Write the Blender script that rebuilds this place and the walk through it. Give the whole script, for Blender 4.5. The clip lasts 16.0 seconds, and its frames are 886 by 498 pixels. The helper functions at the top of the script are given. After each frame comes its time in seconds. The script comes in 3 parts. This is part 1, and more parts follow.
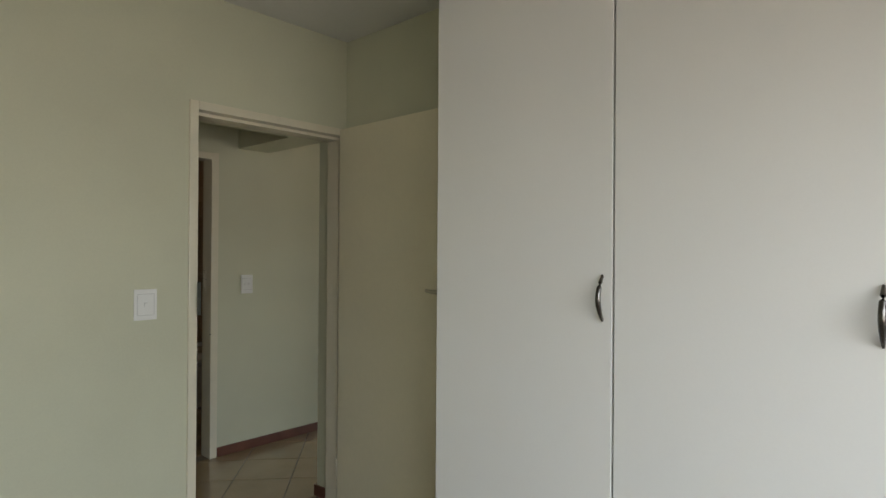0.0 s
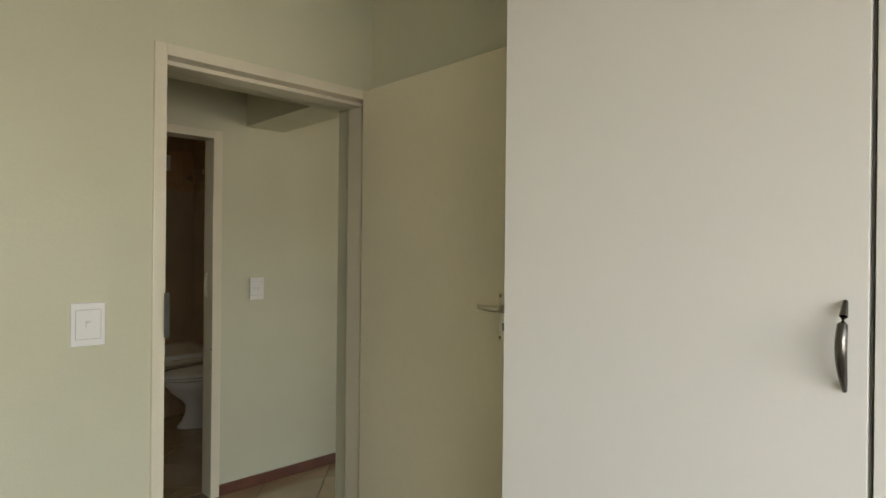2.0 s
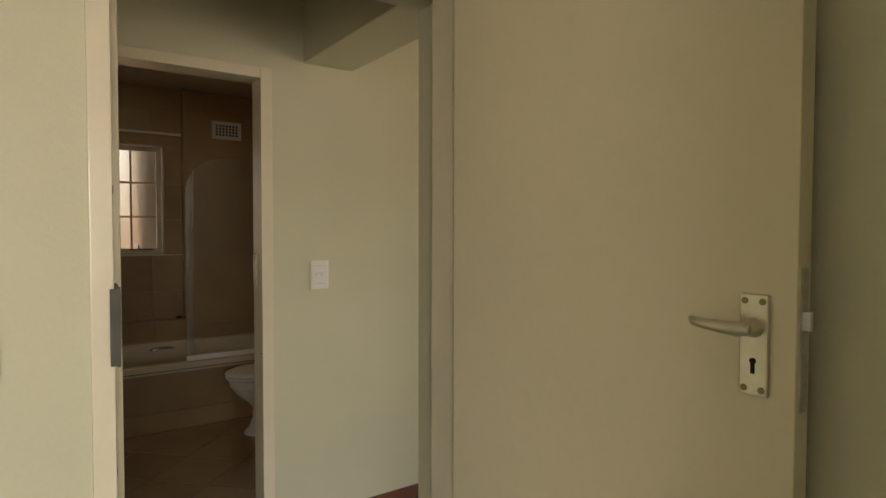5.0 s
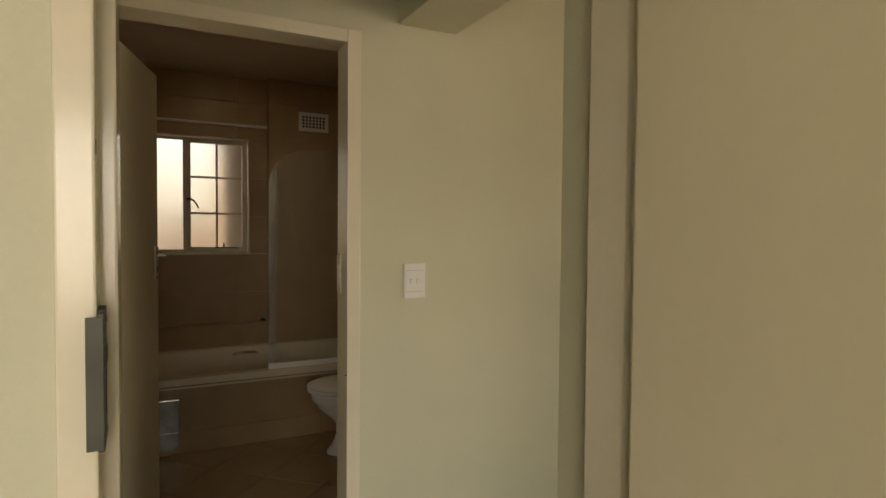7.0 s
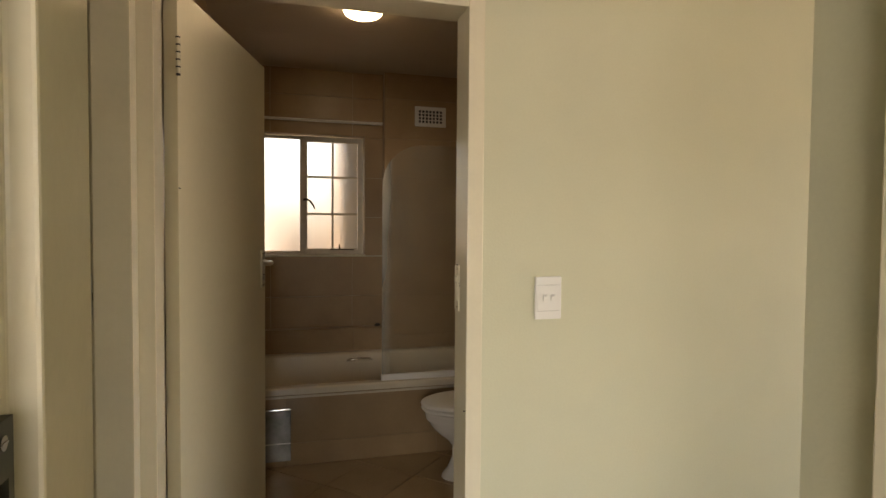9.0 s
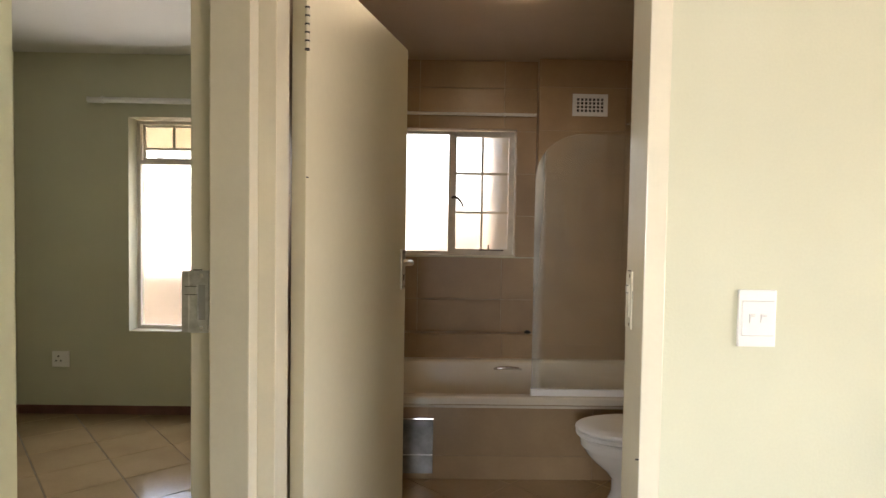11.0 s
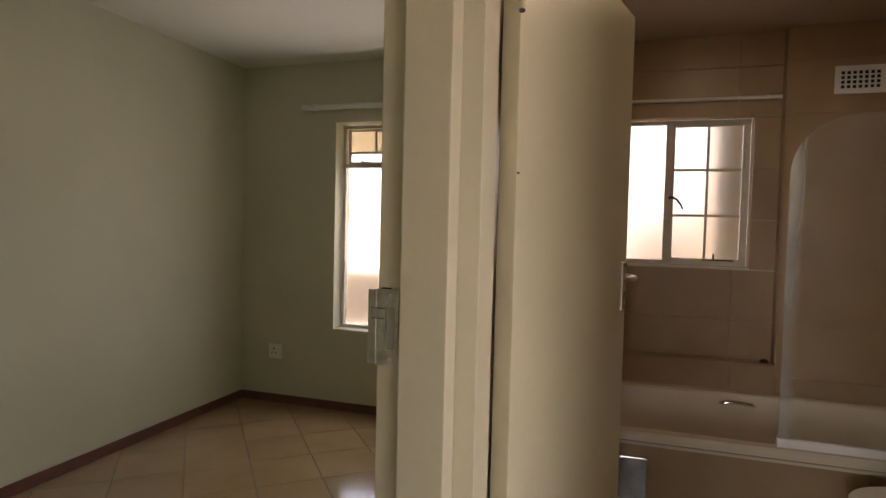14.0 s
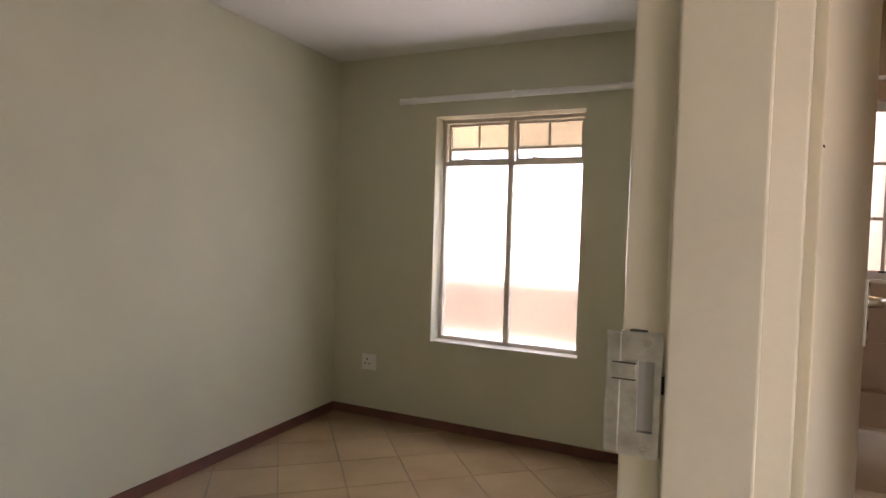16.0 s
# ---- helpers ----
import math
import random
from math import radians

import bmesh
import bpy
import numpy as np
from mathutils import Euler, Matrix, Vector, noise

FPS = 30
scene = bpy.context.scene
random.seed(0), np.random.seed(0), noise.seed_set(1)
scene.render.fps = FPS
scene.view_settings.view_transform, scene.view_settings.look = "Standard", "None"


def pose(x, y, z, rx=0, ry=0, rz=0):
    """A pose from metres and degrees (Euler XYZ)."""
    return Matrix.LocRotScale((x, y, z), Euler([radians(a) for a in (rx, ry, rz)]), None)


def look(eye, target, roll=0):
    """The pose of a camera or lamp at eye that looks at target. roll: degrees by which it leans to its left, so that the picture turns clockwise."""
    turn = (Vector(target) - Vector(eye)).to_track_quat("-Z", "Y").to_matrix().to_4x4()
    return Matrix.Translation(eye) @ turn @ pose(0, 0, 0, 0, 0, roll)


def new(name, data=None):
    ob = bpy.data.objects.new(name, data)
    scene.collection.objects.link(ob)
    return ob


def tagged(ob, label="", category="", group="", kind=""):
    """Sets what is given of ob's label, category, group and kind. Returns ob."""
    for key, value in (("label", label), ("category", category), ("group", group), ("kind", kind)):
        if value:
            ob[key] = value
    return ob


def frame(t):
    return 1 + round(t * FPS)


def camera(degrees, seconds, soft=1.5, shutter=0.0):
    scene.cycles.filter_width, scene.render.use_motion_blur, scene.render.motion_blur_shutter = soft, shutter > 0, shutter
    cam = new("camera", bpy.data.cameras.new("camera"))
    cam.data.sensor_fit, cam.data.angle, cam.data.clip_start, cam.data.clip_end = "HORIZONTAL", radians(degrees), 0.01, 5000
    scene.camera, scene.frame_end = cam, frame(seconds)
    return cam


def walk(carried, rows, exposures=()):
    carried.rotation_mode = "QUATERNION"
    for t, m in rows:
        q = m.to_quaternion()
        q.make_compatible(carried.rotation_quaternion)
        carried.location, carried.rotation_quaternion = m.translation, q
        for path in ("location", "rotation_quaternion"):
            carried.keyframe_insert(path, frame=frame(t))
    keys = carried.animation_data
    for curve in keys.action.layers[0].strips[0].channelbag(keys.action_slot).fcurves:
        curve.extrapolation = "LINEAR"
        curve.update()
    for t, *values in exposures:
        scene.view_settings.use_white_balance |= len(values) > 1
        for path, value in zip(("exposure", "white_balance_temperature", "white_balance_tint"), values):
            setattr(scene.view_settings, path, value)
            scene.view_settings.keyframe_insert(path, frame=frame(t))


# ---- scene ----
cam = camera(74.6, 16.0)

PATH = [
    (0, (-0.903, -3.829, 1.423), (0.575, -2.481, 1.429), 0.4),
    (0.5, (-0.744, -3.687, 1.435), (0.71, -2.313, 1.437), 0.5),
    (1, (-0.619, -3.57, 1.426), (0.813, -2.173, 1.431), 0.5),
    (1.5, (-0.507, -3.419, 1.416), (0.904, -2.003, 1.425), 0.6),
    (2, (-0.399, -3.265, 1.427), (0.993, -1.83, 1.425), 0.6),
    (2.5, (-0.306, -3.138, 1.433), (1.069, -1.686, 1.399), 0.9),
    (3, (-0.181, -2.996, 1.436), (1.167, -1.52, 1.369), 1.0),
    (5.5, (0.197, -2.388, 1.377), (1.290, -0.715, 1.314), -0.04),
    (6, (0.248, -2.244, 1.382), (1.283, -0.534, 1.315), -0.01),
    (6.5, (0.283, -2.124, 1.373), (1.253, -0.376, 1.309), 0.33),
    (7, (0.311, -2.022, 1.369), (1.219, -0.241, 1.305), 0.48),
    (7.5, (0.341, -1.904, 1.380), (1.184, -0.092, 1.314), 0.53),
    (8, (0.364, -1.809, 1.391), (1.125, 0.039, 1.322), 0.37),
    (10.5, (0.474, -1.412, 1.381), (0.623, 0.581, 1.307), 0.9),
    (11, (0.471, -1.335, 1.374), (0.499, 0.663, 1.301), 0.9),
    (11.5, (0.464, -1.274, 1.376), (0.372, 0.723, 1.301), 1.1),
    (12, (0.454, -1.234, 1.381), (0.254, 0.754, 1.304), 1.1),
    (12.5, (0.44, -1.201, 1.38), (0.133, 0.774, 1.302), 1.3),
    (13, (0.413, -1.142, 1.379), (0.007, 0.814, 1.3), 1.3),
    (13.5, (0.389, -1.09, 1.383), (-0.118, 0.843, 1.305), 1.4),
    (14, (0.361, -1.013, 1.387), (-0.246, 0.891, 1.307), 1.4),
    (14.5, (0.314, -0.938, 1.382), (-0.388, 0.932, 1.303), 1.4),
    (15, (0.227, -0.867, 1.376), (-0.546, 0.977, 1.3), 1.6),
    (15.5, (0.115, -0.785, 1.381), (-0.702, 1.039, 1.305), 1.8),
    (15.7, (0.07, -0.754, 1.38), (-0.76, 1.064, 1.303), 1.5),
    (15.8, (0.052, -0.738, 1.378), (-0.786, 1.076, 1.303), 1.6),
    (16, (0.026, -0.726, 1.38), (-0.818, 1.085, 1.305), 1.7),
]
EXPOSURES = [(0, 1.7, 6900, 9), (1.5, 2.05, 7200, 10), (3, 2.35, 7800, 12), (5.5, 2.38, 8800, 16), (7, 2.45, 9100, 15), (8, 2.7, 9000, 16),
             (10.5, 4.0, 7200, 17), (11, 4.15, 7000, 17), (12, 4.15, 7200, 19), (13, 3.45, 7500, 23), (14, 3.5, 7500, 23), (15, 4.05, 6900, 26), (16, 4.2, 6700, 30)]
walk(cam, [(t, look(eye, target, roll)) for t, eye, target, roll in PATH], EXPOSURES)


# ---------------------------------------------------------------- light
world = bpy.data.worlds.new("overcast_sky")
scene.world = world
world.use_nodes = True
wn = world.node_tree.nodes
sky = wn.new("ShaderNodeTexSky")
sky.sky_type, sky.sun_disc = "NISHITA", False
sky.sun_elevation, sky.sun_rotation = radians(65), radians(270)
sky.dust_density = 4.0
world.node_tree.links.new(sky.outputs["Color"], wn["Background"].inputs["Color"])
wn["Background"].inputs["Strength"].default_value = 0.15

sun_data = bpy.data.lights.new("sun", "SUN")
sun_data.energy, sun_data.angle, sun_data.color = 2.2, radians(14), (1.0, 0.95, 0.88)
sun = new("sun", sun_data)
sun.matrix_world = look((0, 0, 20), (9.0, 1.0, 0))


def window_light(name, eye, target, w, h, watts, color=(0.93, 0.97, 1.0), spread=180):
    data = bpy.data.lights.new(name, "AREA")
    data.shape, data.size, data.size_y, data.energy, data.color = "RECTANGLE", w, h, watts, color
    data.spread = radians(spread)
    ob = new(name, data)
    ob.matrix_world = look(eye, target)
    return ob


# skylight in the bedroom's window opening, behind the walker
window_light("bedroom_window_light", (-0.875, -4.985, 1.45), (-0.3, -2.9, -0.4), 2.45, 1.3, 11.5, (0.87, 0.94, 1.0), 136)
# daylight in the glazed opening of the open living area beside the hall
window_light("living_window_light", (4.98, -2.5, 1.12), (0, -1.6, -0.2), 4.2, 1.9, 2.3, (0.97, 1.0, 0.90), 150)
# skylight in the upper part of the empty room's window
window_light("room_window_light", (-1.205, 3.045, 1.42), (-1.205, 0, 1.1), 0.96, 0.74, 0.9)

# ---------------------------------------------------------------- materials


def material(name, color, rough=0.5, metal=0.0, vary=0.06, scale=3.0, fine=60.0, bump=0.05, tint=None,
             spec=0.5, per_object=0.0, coat=0.0, coat_rough=0.03):
    """Base colour with stains at one scale, grain at another, and fine relief."""
    m = bpy.data.materials.new(name)
    m.use_nodes = True
    nt = m.node_tree
    n, l = nt.nodes, nt.links
    b = n["Principled BSDF"]
    b.inputs["Roughness"].default_value, b.inputs["Metallic"].default_value = rough, metal
    b.inputs["Specular IOR Level"].default_value = spec
    b.inputs["Coat Weight"].default_value, b.inputs["Coat Roughness"].default_value = coat, coat_rough
    co = n.new("ShaderNodeTexCoord")
    big, small = n.new("ShaderNodeTexNoise"), n.new("ShaderNodeTexNoise")
    big.inputs["Scale"].default_value, big.inputs["Detail"].default_value = scale, 4
    small.inputs["Scale"].default_value, small.inputs["Detail"].default_value = fine, 3
    geo = n.new("ShaderNodeNewGeometry")
    for t in (big, small):
        l.new(geo.outputs["Position"], t.inputs["Vector"])
    mix = n.new("ShaderNodeMix")
    mix.data_type = "RGBA"
    dark = tint or tuple(c * (1 - 2.2 * vary) for c in color)
    mix.inputs["A"].default_value, mix.inputs["B"].default_value = (*color, 1), (*dark, 1)
    ramp = n.new("ShaderNodeMapRange")
    ramp.inputs["From Min"].default_value, ramp.inputs["From Max"].default_value = 0.35, 0.7
    l.new(big.outputs["Fac"], ramp.inputs["Value"])
    l.new(ramp.outputs["Result"], mix.inputs["Factor"])
    hsv = n.new("ShaderNodeHueSaturation")
    l.new(mix.outputs["Result"], hsv.inputs["Color"])
    val = n.new("ShaderNodeMapRange")
    val.inputs["To Min"].default_value, val.inputs["To Max"].default_value = 1 - vary, 1 + vary
    l.new(small.outputs["Fac"], val.inputs["Value"])
    if per_object:
        info, mul, add = n.new("ShaderNodeObjectInfo"), n.new("ShaderNodeMapRange"), n.new("ShaderNodeMath")
        mul.inputs["To Min"].default_value, mul.inputs["To Max"].default_value = -per_object, per_object
        add.operation = "ADD"
        l.new(info.outputs["Random"], mul.inputs["Value"])
        l.new(mul.outputs["Result"], add.inputs[0])
        l.new(val.outputs["Result"], add.inputs[1])
        l.new(add.outputs["Value"], hsv.inputs["Value"])
    else:
        l.new(val.outputs["Result"], hsv.inputs["Value"])
    l.new(hsv.outputs["Color"], b.inputs["Base Color"])
    if bump:
        bu = n.new("ShaderNodeBump")
        bu.inputs["Strength"].default_value, bu.inputs["Distance"].default_value = bump, 0.004
        l.new(small.outputs["Fac"], bu.inputs["Height"])
        l.new(bu.outputs["Normal"], b.inputs["Normal"])
    rr = n.new("ShaderNodeMapRange")
    rr.inputs["To Min"].default_value, rr.inputs["To Max"].default_value = max(rough - 0.07, 0.02), min(rough + 0.07, 1)
    l.new(big.outputs["Fac"], rr.inputs["Value"])
    l.new(rr.outputs["Result"], b.inputs["Roughness"])
    return m


def glass(name, rough, color=(1, 1, 1)):
    m = bpy.data.materials.new(name)
    m.use_nodes = True
    b = m.node_tree.nodes["Principled BSDF"]
    b.inputs["Base Color"].default_value = (*color, 1)
    b.inputs["Transmission Weight"].default_value, b.inputs["Roughness"].default_value = 1.0, rough
    b.inputs["IOR"].default_value = 1.45
    return m


def glow(name, color, strength):
    m = bpy.data.materials.new(name)
    m.use_nodes = True
    b = m.node_tree.nodes["Principled BSDF"]
    b.inputs["Base Color"].default_value = (0.8, 0.8, 0.78, 1)
    b.inputs["Emission Color"].default_value, b.inputs["Emission Strength"].default_value = (*color, 1), strength
    return m


WALL = material("sage_wall_paint", (0.60, 0.592, 0.442), 0.62, vary=0.035, scale=1.6, fine=140, bump=0.12)
CEIL = material("ceiling_paint", (0.74, 0.73, 0.69), 0.85, vary=0.03, scale=1.2, fine=90, bump=0.15)
# bathroom ceiling, darker and browner than the other ceilings
BATHCEIL = material("bathroom_ceiling_brown", (0.50, 0.42, 0.33), 0.8, vary=0.05, scale=1.4, fine=80, bump=0.15)
FRAME = material("cream_gloss_enamel", (0.75, 0.695, 0.55), 0.19, vary=0.03, scale=5, fine=70, bump=0.06)
DOOR = material("cream_door_enamel", (0.79, 0.725, 0.54), 0.33, vary=0.03, scale=2, fine=45, bump=0.06)
MELAMINE = material("white_melamine", (0.80, 0.79, 0.76), 0.34, vary=0.012, scale=1.5, fine=160, bump=0.03)
DARKGAP = material("dark_carcass_edge", (0.05, 0.045, 0.04), 0.8)
SKIRT = material("stained_skirting_wood", (0.16, 0.062, 0.040), 0.4, vary=0.12, scale=9, fine=90, bump=0.1)
TILE = material("beige_floor_tile", (0.37, 0.262, 0.147), 0.16, vary=0.08, scale=3, fine=70, bump=0.04,
                tint=(0.31, 0.212, 0.115), per_object=0.07, coat=0.8, coat_rough=0.15)
GROUT = material("dark_grout", (0.19, 0.142, 0.096), 0.9, vary=0.1)
BTILE = material("tan_wall_tile", (0.37, 0.256, 0.142), 0.34, vary=0.06, scale=4, fine=50, bump=0.04,
                 tint=(0.31, 0.208, 0.112), per_object=0.05)
# colour of an unseen floor, kept dark so little light bounces up
DARKFLOOR = material("dull_brown_floor", (0.17, 0.14, 0.115), 0.9, vary=0.1, scale=4, fine=200, bump=0.3)
BGROUT = material("tan_grout", (0.32, 0.22, 0.124), 0.9, vary=0.1)
ACRYLIC = material("ivory_bath_acrylic", (0.66, 0.59, 0.47), 0.18, vary=0.02, bump=0.0)
CERAMIC = material("white_ceramic", (0.80, 0.78, 0.74), 0.08, vary=0.01, bump=0.0, coat=0.3)
PLASTIC = material("white_plastic", (0.80, 0.79, 0.76), 0.3, vary=0.01, bump=0.0)
GREYSEAM = material("grey_seam", (0.45, 0.44, 0.42), 0.6)
SLOT = material("dark_slot", (0.02, 0.02, 0.02), 0.7)
NICKEL = material("satin_nickel", (0.64, 0.60, 0.50), 0.33, metal=1.0, vary=0.04, scale=30, fine=200, bump=0.03)
# steel with a dark reflection put into its colour; also draws groove lines
DARKSTEEL = material("dark_steel", (0.085, 0.085, 0.07), 0.55, metal=0.6, vary=0.1, scale=30)
BRASS = material("dull_brass", (0.26, 0.21, 0.12), 0.4, metal=1.0, vary=0.06, scale=60)
STEEL = material("worn_steel", (0.70, 0.69, 0.67), 0.32, metal=1.0, vary=0.12, scale=35, fine=160, bump=0.05,
                 tint=(0.48, 0.47, 0.45))
GUNMETAL = material("gunmetal_pull", (0.17, 0.16, 0.15), 0.25, metal=1.0, vary=0.05, scale=40)
CHROME = material("chrome", (0.78, 0.78, 0.78), 0.12, metal=1.0, vary=0.03, scale=20, bump=0.02)
PANEL = material("dulled_polished_steel", (0.30, 0.30, 0.29), 0.36, metal=0.75, vary=0.16, scale=9, fine=40, bump=0.12, tint=(0.13, 0.13, 0.125))
WINSTEEL = material("painted_window_steel", (0.62, 0.57, 0.48), 0.45, vary=0.06, scale=12)
RUBBER = material("black_rubber", (0.02, 0.02, 0.02), 0.6)
STUCCO = material("beige_outdoor_plaster", (0.30, 0.22, 0.14), 0.9, vary=0.05, scale=2, fine=60, bump=0.3)
BRICKWALL = material("brown_garden_wall", (0.20, 0.166, 0.118), 0.9, vary=0.1, scale=2, fine=40, bump=0.3)
SOFFIT = material("yellow_soffit_paint", (0.78, 0.72, 0.60), 0.8, vary=0.04)
PAVING = material("pale_paving", (0.36, 0.31, 0.26), 0.9, vary=0.08, scale=1.2, fine=30, bump=0.2)
FROST = glass("frosted_glass", 0.30, (0.58, 0.565, 0.53))
VENTGLASS = glass("room_obscure_glass", 0.14, (0.58, 0.565, 0.53))
SCREEN = glass("shower_screen_glass", 0.05, (0.93, 0.95, 0.93))


def add_scum_and_glint(m):
    """Dried soap film on the glass, in streaks that run down, and a glint painted along its free edge."""
    n, l = m.node_tree.nodes, m.node_tree.links
    geo, mp, tex = n.new("ShaderNodeNewGeometry"), n.new("ShaderNodeMapping"), n.new("ShaderNodeTexNoise")
    mp.inputs["Scale"].default_value = (9, 9, 2.2)
    tex.inputs["Scale"].default_value, tex.inputs["Detail"].default_value = 1.0, 6
    rng, film, mix = n.new("ShaderNodeMapRange"), n.new("ShaderNodeBsdfDiffuse"), n.new("ShaderNodeMixShader")
    rng.inputs["From Min"].default_value, rng.inputs["From Max"].default_value = 0.46, 0.74
    rng.inputs["To Min"].default_value, rng.inputs["To Max"].default_value = 0.04, 0.14
    film.inputs["Color"].default_value = (0.62, 0.62, 0.58, 1)
    l.new(geo.outputs["Position"], mp.inputs["Vector"])
    l.new(mp.outputs["Vector"], tex.inputs["Vector"])
    l.new(tex.outputs["Fac"], rng.inputs["Value"])
    # specular streak put into the film colour beside the free edge
    sep, edge, mul, add = n.new("ShaderNodeSeparateXYZ"), n.new("ShaderNodeMapRange"), n.new("ShaderNodeMath"), n.new("ShaderNodeMath")
    edge.inputs["From Min"].default_value, edge.inputs["From Max"].default_value = 1.015, 1.075
    edge.inputs["To Min"].default_value, edge.inputs["To Max"].default_value = 1.5, 0.0
    mul.operation, add.operation = "MULTIPLY", "ADD"
    l.new(geo.outputs["Position"], sep.inputs["Vector"])
    l.new(sep.outputs["X"], edge.inputs["Value"])
    l.new(edge.outputs["Result"], mul.inputs[0])
    l.new(tex.outputs["Fac"], mul.inputs[1])
    l.new(mul.outputs["Value"], add.inputs[0])
    l.new(rng.outputs["Result"], add.inputs[1])
    # film and painted streak grow stronger towards the top
    fade, damp = n.new("ShaderNodeMapRange"), n.new("ShaderNodeMath")
    fade.inputs["From Min"].default_value, fade.inputs["From Max"].default_value = 0.95, 1.60
    fade.inputs["To Min"].default_value, fade.inputs["To Max"].default_value = 0.30, 1.0
    damp.operation = "MULTIPLY"
    l.new(sep.outputs["Z"], fade.inputs["Value"])
    l.new(add.outputs["Value"], damp.inputs[0])
    l.new(fade.outputs["Result"], damp.inputs[1])
    l.new(damp.outputs["Value"], mix.inputs["Fac"])
    l.new(n["Principled BSDF"].outputs["BSDF"], mix.inputs[1])
    l.new(film.outputs["BSDF"], mix.inputs[2])
    l.new(mix.outputs["Shader"], n["Material Output"].inputs["Surface"])


add_scum_and_glint(SCREEN)
LAMP = glow("lit_opal_glass", (1.0, 0.80, 0.50), 2.3)

# ---------------------------------------------------------------- mesh helpers


def bm_box(x0, y0, z0, x1, y1, z1, bevel=0.0, bm=None):
    out = bm or bmesh.new()
    r = bmesh.ops.create_cube(out, size=1.0)
    for v in r["verts"]:
        v.co = Vector(((x0 + x1) / 2 + v.co.x * (x1 - x0), (y0 + y1) / 2 + v.co.y * (y1 - y0), (z0 + z1) / 2 + v.co.z * (z1 - z0)))
    if bevel:
        edges = list({e for v in r["verts"] for e in v.link_edges})
        bmesh.ops.bevel(out, geom=edges, offset=bevel, segments=2, affect="EDGES", profile=0.6)
    return out


def bm_prism(outline, z0, z1, axis="z", bevel=0.0, bm=None):
    """A flat outline drawn out along an axis; the outline's two coordinates are the other two axes, in order."""
    out = bm or bmesh.new()

    def at(p, h):
        a, b = p
        return {"z": (a, b, h), "y": (a, h, b), "x": (h, a, b)}[axis]
    low = [out.verts.new(at(p, z0)) for p in outline]
    high = [out.verts.new(at(p, z1)) for p in outline]
    faces = [out.faces.new(low), out.faces.new(high)]
    for i in range(len(outline)):
        j = (i + 1) % len(outline)
        faces.append(out.faces.new((low[i], low[j], high[j], high[i])))
    bmesh.ops.recalc_face_normals(out, faces=faces)
    if bevel:
        edges = list({e for f in faces for e in f.edges})
        bmesh.ops.bevel(out, geom=edges, offset=bevel, segments=2, affect="EDGES", profile=0.6)
    return out


def bm_tube(points, radii, sides=12, squash=1.0, bm=None):
    """Rings swept along a line of points, with a radius at each."""
    out = bm or bmesh.new()
    pts = [Vector(p) for p in points]
    rings = []
    for i, p in enumerate(pts):
        d = (pts[min(i + 1, len(pts) - 1)] - pts[max(i - 1, 0)]).normalized()
        up = Vector((0, 0, 1)) if abs(d.z) < 0.9 else Vector((1, 0, 0))
        a = d.cross(up).normalized()
        b = a.cross(d).normalized()
        r = radii[i] if isinstance(radii, (list, tuple)) else radii
        rings.append([out.verts.new(p + r * (math.cos(k * math.tau / sides) * a + squash * math.sin(k * math.tau / sides) * b)) for k in range(sides)])
    faces = [out.faces.new(rings[0]), out.faces.new(rings[-1])]
    for r0, r1 in zip(rings, rings[1:]):
        for k in range(sides):
            faces.append(out.faces.new((r0[k], r0[(k + 1) % sides], r1[(k + 1) % sides], r1[k])))
    bmesh.ops.recalc_face_normals(out, faces=faces)
    return out


def bm_loft(rings, bm=None, cap=(True, True)):
    out = bm or bmesh.new()
    vs = [[out.verts.new(p) for p in r] for r in rings]
    faces = []
    if cap[0]:
        faces.append(out.faces.new(vs[0]))
    if cap[1]:
        faces.append(out.faces.new(vs[-1]))
    n = len(vs[0])
    for a, b in zip(vs, vs[1:]):
        for k in range(n):
            faces.append(out.faces.new((a[k], a[(k + 1) % n], b[(k + 1) % n], b[k])))
    bmesh.ops.recalc_face_normals(out, faces=faces)
    return out


def mesh_of(name, bm, mat, smooth=False):
    me = bpy.data.meshes.new(name)
    bm.to_mesh(me)
    bm.free()
    me.materials.append(mat)
    if smooth:
        for p in me.polygons:
            p.use_smooth = True
        me.set_sharp_from_angle(angle=radians(35))
    return me


def part(name, bm, mat, parent, label="", smooth=False):
    """One mesh under a thing, drawn in the thing's own coordinates."""
    ob = new(name, mesh_of(name, bm, mat, smooth))
    ob.parent = parent
    return tagged(ob, label)


def thing(name, label, category, m=None, group="", kind=""):
    ob = new(name)
    ob.empty_display_size = 0.1
    if m is not None:
        ob.matrix_world = m
    return tagged(ob, label, category, group, kind)


def solid(name, bm, mat, label, category, kind="", smooth=False, group=""):
    return tagged(new(name, mesh_of(name, bm, mat, smooth)), label, category, group, kind)


